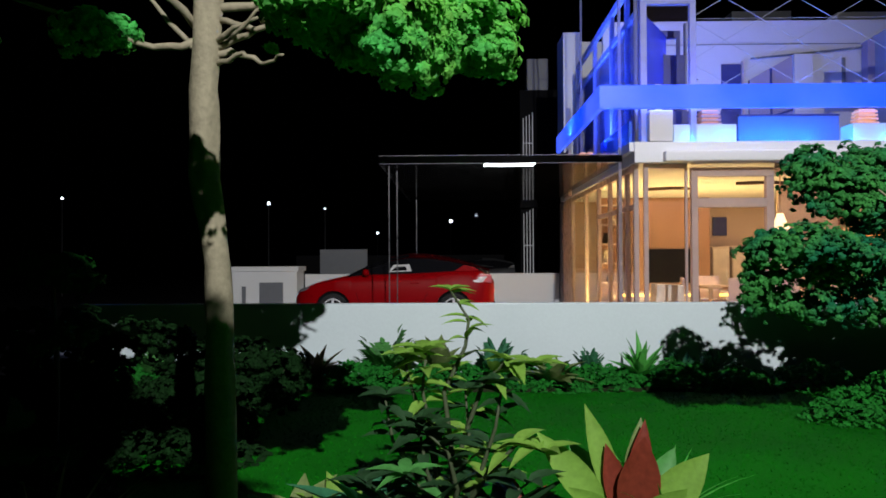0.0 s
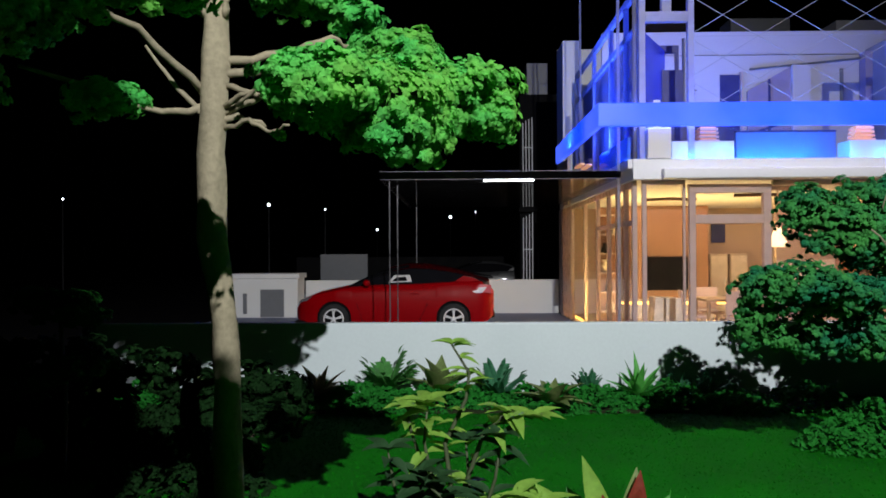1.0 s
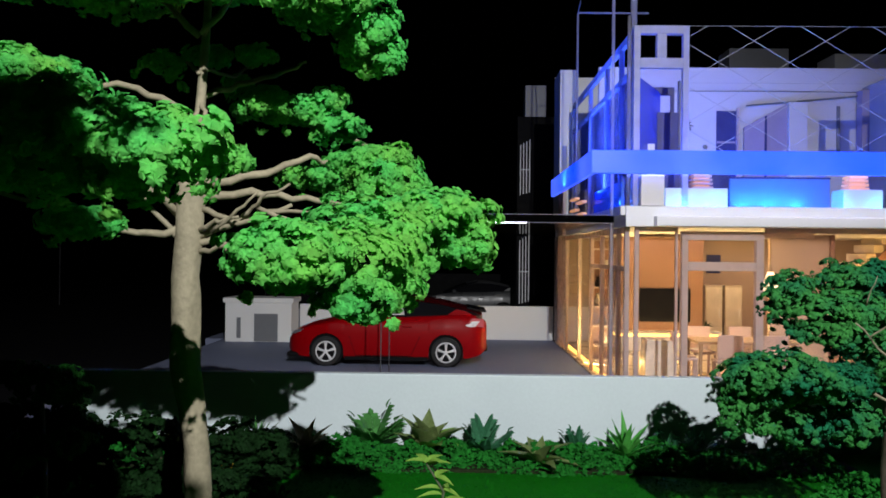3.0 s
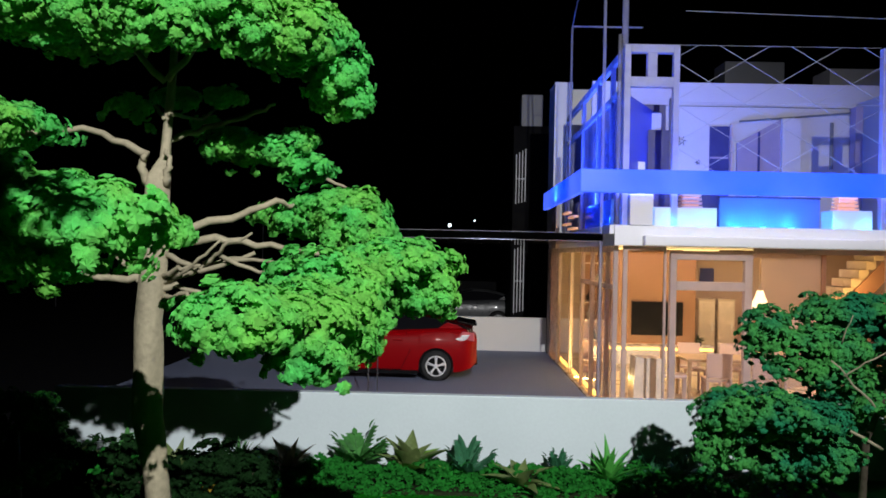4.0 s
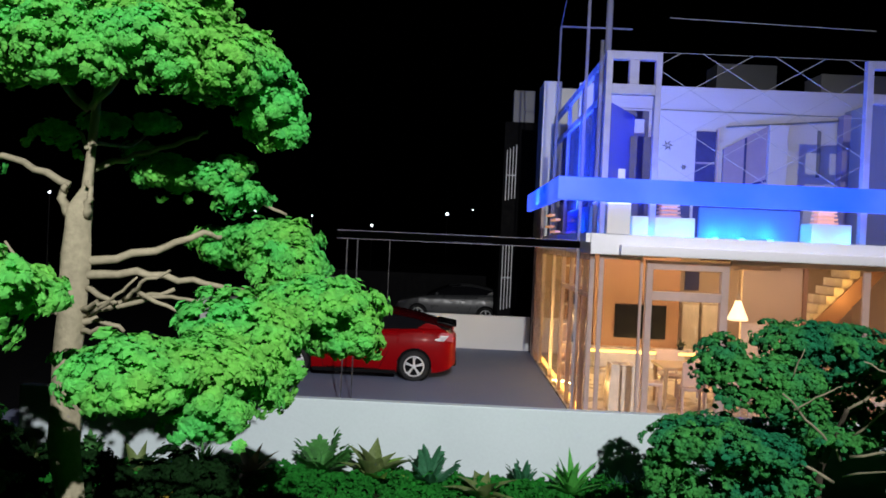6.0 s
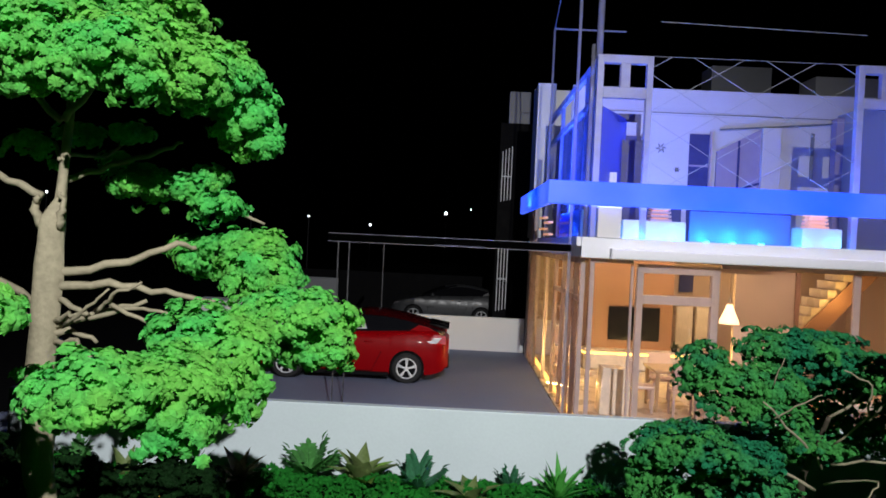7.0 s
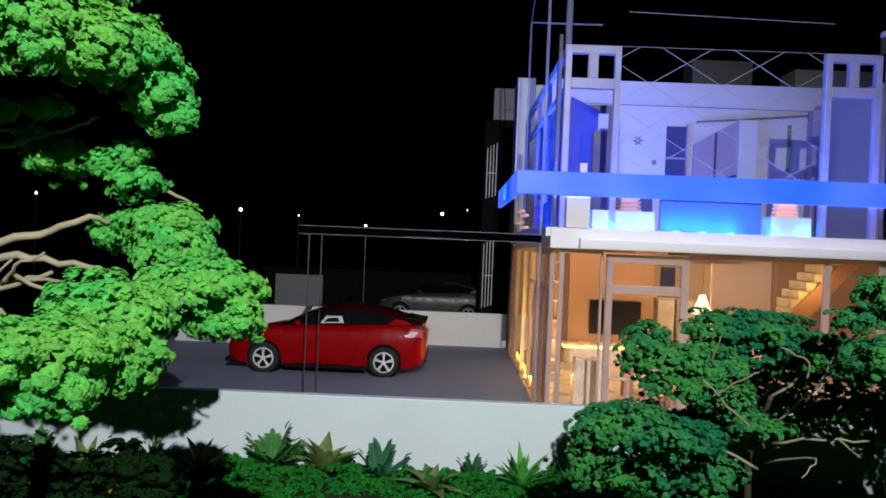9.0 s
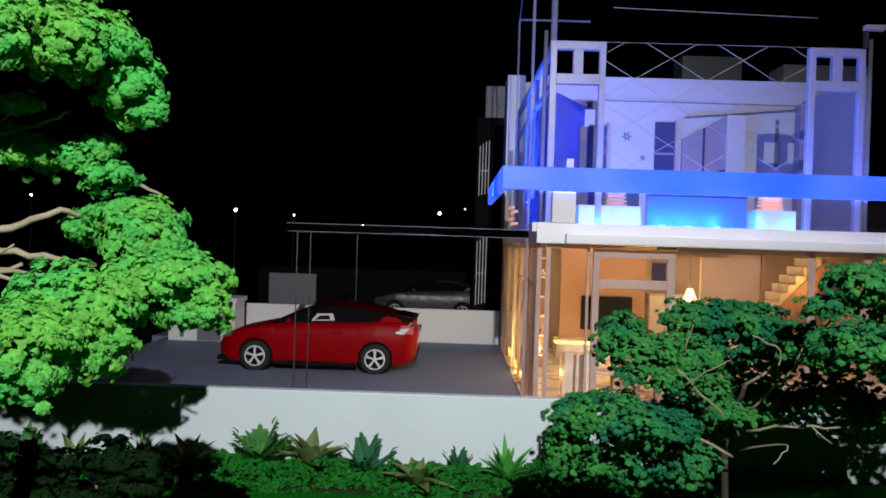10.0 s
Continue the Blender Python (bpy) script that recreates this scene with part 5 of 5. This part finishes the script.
rosette("bromeliad", (-4.1, 9.6, 0.28), "olive broad-leaved bromeliad in the shaded bed", M["olive"], 11, 0.46, 0.16, (0.1, 1.2), seed=16, group="bed plants")


def cover(name, label, spots, n, size, mat, seed):
    """Low creeping cover over several spots: (x, y, rx, ry, height)."""
    r = random.Random(seed)
    g = Geo()
    for x, y, rx, ry, h in spots:
        for _ in range(int(n * rx * ry)):
            a, q = r.random() * math.tau, math.sqrt(r.random())
            px, py = x + rx * q * math.cos(a), y + ry * q * math.sin(a)
            pz = Z0 + h * (1 - q * q) * (0.75 + 0.5 * noise.noise(Vector((px * 5, py * 5, seed)))) + r.uniform(-0.03, 0.03)
            nrm = Vector((r.gauss(0, 0.6), r.gauss(0, 0.6) - 0.35, 1))
            g.flake((px, py, max(pz, Z0 + 0.01)), nrm, size * r.uniform(0.6, 1.3), r)
    ob = part(name, g, mat, None, label)
    return tagged(ob, kind="stuff", category="ground cover")


cover("ground_cover", "dense small-leaved green ground cover along the bed",
      [(x, 9.62 + 0.08 * math.sin(3 * x), 0.55, 0.48, 0.30 + 0.05 * math.sin(5 * x)) for x in np.arange(-4.8, 3.8, 0.42)], 2600, 0.034, M["cover"], 31)
cover("ground_cover", "small-leaved green mounds on the lawn beside the tree",
      [(4.6, 8.0, 0.6, 0.5, 0.42), (4.0, 7.6, 0.5, 0.4, 0.3), (5.3, 7.6, 0.5, 0.5, 0.45), (3.6, 9.4, 0.5, 0.4, 0.3), (4.5, 9.5, 0.6, 0.5, 0.35)], 2600, 0.034, M["cover"], 32)
# Shade under the tree is put into the colour of this cover.
cover("ground_cover", "small-leaved cover coloured near black for shade under the tall tree",
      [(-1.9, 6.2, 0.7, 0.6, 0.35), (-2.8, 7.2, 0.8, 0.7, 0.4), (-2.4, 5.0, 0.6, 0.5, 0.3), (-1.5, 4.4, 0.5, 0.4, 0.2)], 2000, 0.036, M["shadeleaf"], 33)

# grass flock: short tufts over the lawn
r = random.Random(41)
g = Geo()
for _ in range(26000):
    x, y = r.uniform(-4.5, 6.0), r.uniform(4.0, 9.4)
    h, a = r.uniform(0.008, 0.020), r.random() * math.tau
    dx, dy = 0.008 * math.cos(a), 0.008 * math.sin(a)
    g.add([(x - dx, y - dy, Z0), (x + dx, y + dy, Z0), (x + r.gauss(0, 0.012), y + r.gauss(0, 0.012), Z0 + h)], [(0, 1, 2)])
tagged(part("grass", g, M["lawn"], None, "short green flocked grass fibres on the lawn"), kind="stuff", category="grass")

# ---------------------------------------------------------------- plants nearest the path
def vine(place, stems, label, seed):
    """A leafy shrub: crooked stems with pointed leaves in whorls."""
    r = random.Random(seed)
    p = thing("leafy_shrub", place, label, "plant")
    for pts, mat, size in stems:
        pts = [Vector(q) for q in pts]
        st = part("stem", Geo().tube(pts, [0.018 - 0.012 * i / (len(pts) - 1) for i in range(len(pts))], 6), M["stalk"], p, smooth=True)
        for a, b in zip(pts, pts[1:]):
            for k in range(3):
                q = a.lerp(b, (k + r.random()) / 3)
                if q.z < 0.12:
                    continue
                for _ in range(2):
                    an = r.random() * math.tau
                    way = Vector((math.cos(an), math.sin(an) * 0.7, r.uniform(-0.2, 0.7)))
                    part("leaf", Geo().blade(q, way, (0, -0.2, 1), size * r.uniform(0.7, 1.2), size * 0.36, 0.35, 0.25, 5), mat, st, smooth=True)
        for k in range(4):
            an = math.tau * k / 4 + r.random()
            part("leaf", Geo().blade(pts[-1], (math.cos(an), math.sin(an), 0.5), (0, -0.2, 1), size, size * 0.38, 0.3, 0.25, 5), mat, st, smooth=True)
    return p


vine((0.22, 4.55, Z0), [
    ([(0, 0, 0), (0.03, 0, 0.4), (-0.02, 0, 0.8), (0.10, 0, 1.05), (0.12, 0, 1.2), (0.02, 0, 1.36)], M["lime"], 0.13),
    ([(0, 0, 0), (0.08, 0.05, 0.5), (0.2, 0, 0.85), (0.34, 0, 0.98), (0.48, -0.02, 0.94)], M["lime"], 0.21),
    ([(0, 0, 0), (-0.08, 0, 0.5), (-0.14, 0, 0.8), (-0.12, 0, 1.02)], M["lime"], 0.22),
    ([(0, 0, 0), (0.2, -0.1, 0.35), (0.38, -0.15, 0.55), (0.52, -0.15, 0.50)], M["lime"], 0.2),
    # Lower stems: the darkness of back-lit leaves is put into their colour.
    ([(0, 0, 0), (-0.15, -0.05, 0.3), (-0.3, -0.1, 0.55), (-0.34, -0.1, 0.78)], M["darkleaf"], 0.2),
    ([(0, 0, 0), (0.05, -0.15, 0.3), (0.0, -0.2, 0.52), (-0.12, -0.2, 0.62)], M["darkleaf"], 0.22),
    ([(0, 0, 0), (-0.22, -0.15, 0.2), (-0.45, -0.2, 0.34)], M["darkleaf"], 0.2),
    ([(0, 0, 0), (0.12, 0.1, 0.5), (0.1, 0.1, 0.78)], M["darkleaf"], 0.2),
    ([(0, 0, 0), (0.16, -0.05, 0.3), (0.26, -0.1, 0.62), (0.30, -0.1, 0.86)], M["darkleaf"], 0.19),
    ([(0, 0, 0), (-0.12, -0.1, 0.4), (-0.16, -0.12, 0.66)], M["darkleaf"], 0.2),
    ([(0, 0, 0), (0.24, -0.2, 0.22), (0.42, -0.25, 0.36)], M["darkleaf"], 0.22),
    ([(0, 0, 0), (-0.05, -0.2, 0.25), (-0.22, -0.3, 0.42)], M["blade"], 0.2),
    ([(0, 0, 0), (-0.10, 0.05, 0.5), (-0.22, 0.05, 0.86), (-0.24, 0.05, 0.98)], M["lime"], 0.2),
], "tall leafy shrub with lime green tips and dark stems", 51)
brom = thing("bromeliad", (1.20, 4.5, Z0), "large bromeliad with broad lime leaves round a crimson heart", "plant", "front plants")
for (tx, ty, tz), w, m in (
    ((-0.23, -0.05, 0.70), 0.15, "lime"), ((-0.50, -0.12, 0.54), 0.19, "lime"), ((0.44, -0.12, 0.42), 0.24, "lime"), ((0.12, 0.08, 0.62), 0.16, "olive"),
    ((0.08, -0.16, 0.54), 0.25, "crimson"), ((-0.13, -0.10, 0.50), 0.15, "crimson"), ((0.12, -0.02, 0.62), 0.15, "crimson"),
    ((-0.30, 0.25, 0.45), 0.18, "blade"), ((0.36, 0.22, 0.40), 0.18, "blade"), ((-0.34, -0.25, 0.26), 0.18, "lime"), ((0.26, -0.28, 0.26), 0.2, "lime"),
):
    tip = Vector((tx, ty, tz))
    part("leaf", Geo().blade((0.02 * tx, 0.02 * ty, 0.0), tip + Vector((0, 0, 0.1)), (0, -1, 0.35), tip.length * 1.03, w * 0.92, 0.10, 0.22, 10, 0.0, 0.22), M[m], brom, "dark red leaf" if m == "crimson" else "", smooth=True)
for x, y, m, n, ln, w, sd, lab in (
    (-0.62, 4.6, "olive", 7, 0.40, 0.20, 62, "olive broad-leaved plant at the lawn edge"),
    (-0.40, 4.7, "lime", 7, 0.30, 0.15, 63, "pale green broad-leaved plant at the lawn edge"),
    (-0.20, 4.5, "teal", 8, 0.50, 0.24, 64, "blue-green broad-leaved plant at the lawn edge"),
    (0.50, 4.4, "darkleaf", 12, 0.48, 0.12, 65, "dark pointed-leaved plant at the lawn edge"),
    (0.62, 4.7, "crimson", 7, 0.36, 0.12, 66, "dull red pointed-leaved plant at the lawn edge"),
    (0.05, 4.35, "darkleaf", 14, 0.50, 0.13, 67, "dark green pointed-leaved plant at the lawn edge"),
    (-1.35, 4.0, "blade", 9, 0.36, 0.18, 68, "green broad-leaved plant beside the tree trunk"),
    (-1.75, 4.3, "yellowleaf", 8, 0.36, 0.16, 69, "yellow and green croton in the shade of the tree"),
    (-2.1, 8.6, "yellowleaf", 8, 0.34, 0.20, 70, "yellow and green croton before the white wall"),
    (-1.5, 3.6, "blade", 12, 0.30, 0.12, 71, "green leafy plant beside the tree trunk"),
):
    rosette("broad_leaf_plant", (x, y, Z0), lab, M[m], n, ln, w, (0.2, 1.15), 0.35, 0.42, sd, "front plants")
rosette("spiky_grass_plant", (-1.55, 3.6, Z0), "clump of thin arching grass blades in shade", M["olive"], 26, 0.7, 0.025, (0.1, 0.9), 0.45, 0.4, 80, "front plants")
rosette("spiky_grass_plant", (1.42, 4.55, Z0), "clump of thin bright green arching blades", M["lime2"], 18, 0.55, 0.025, (0.1, 1.0), 0.5, 0.4, 81, "front plants")
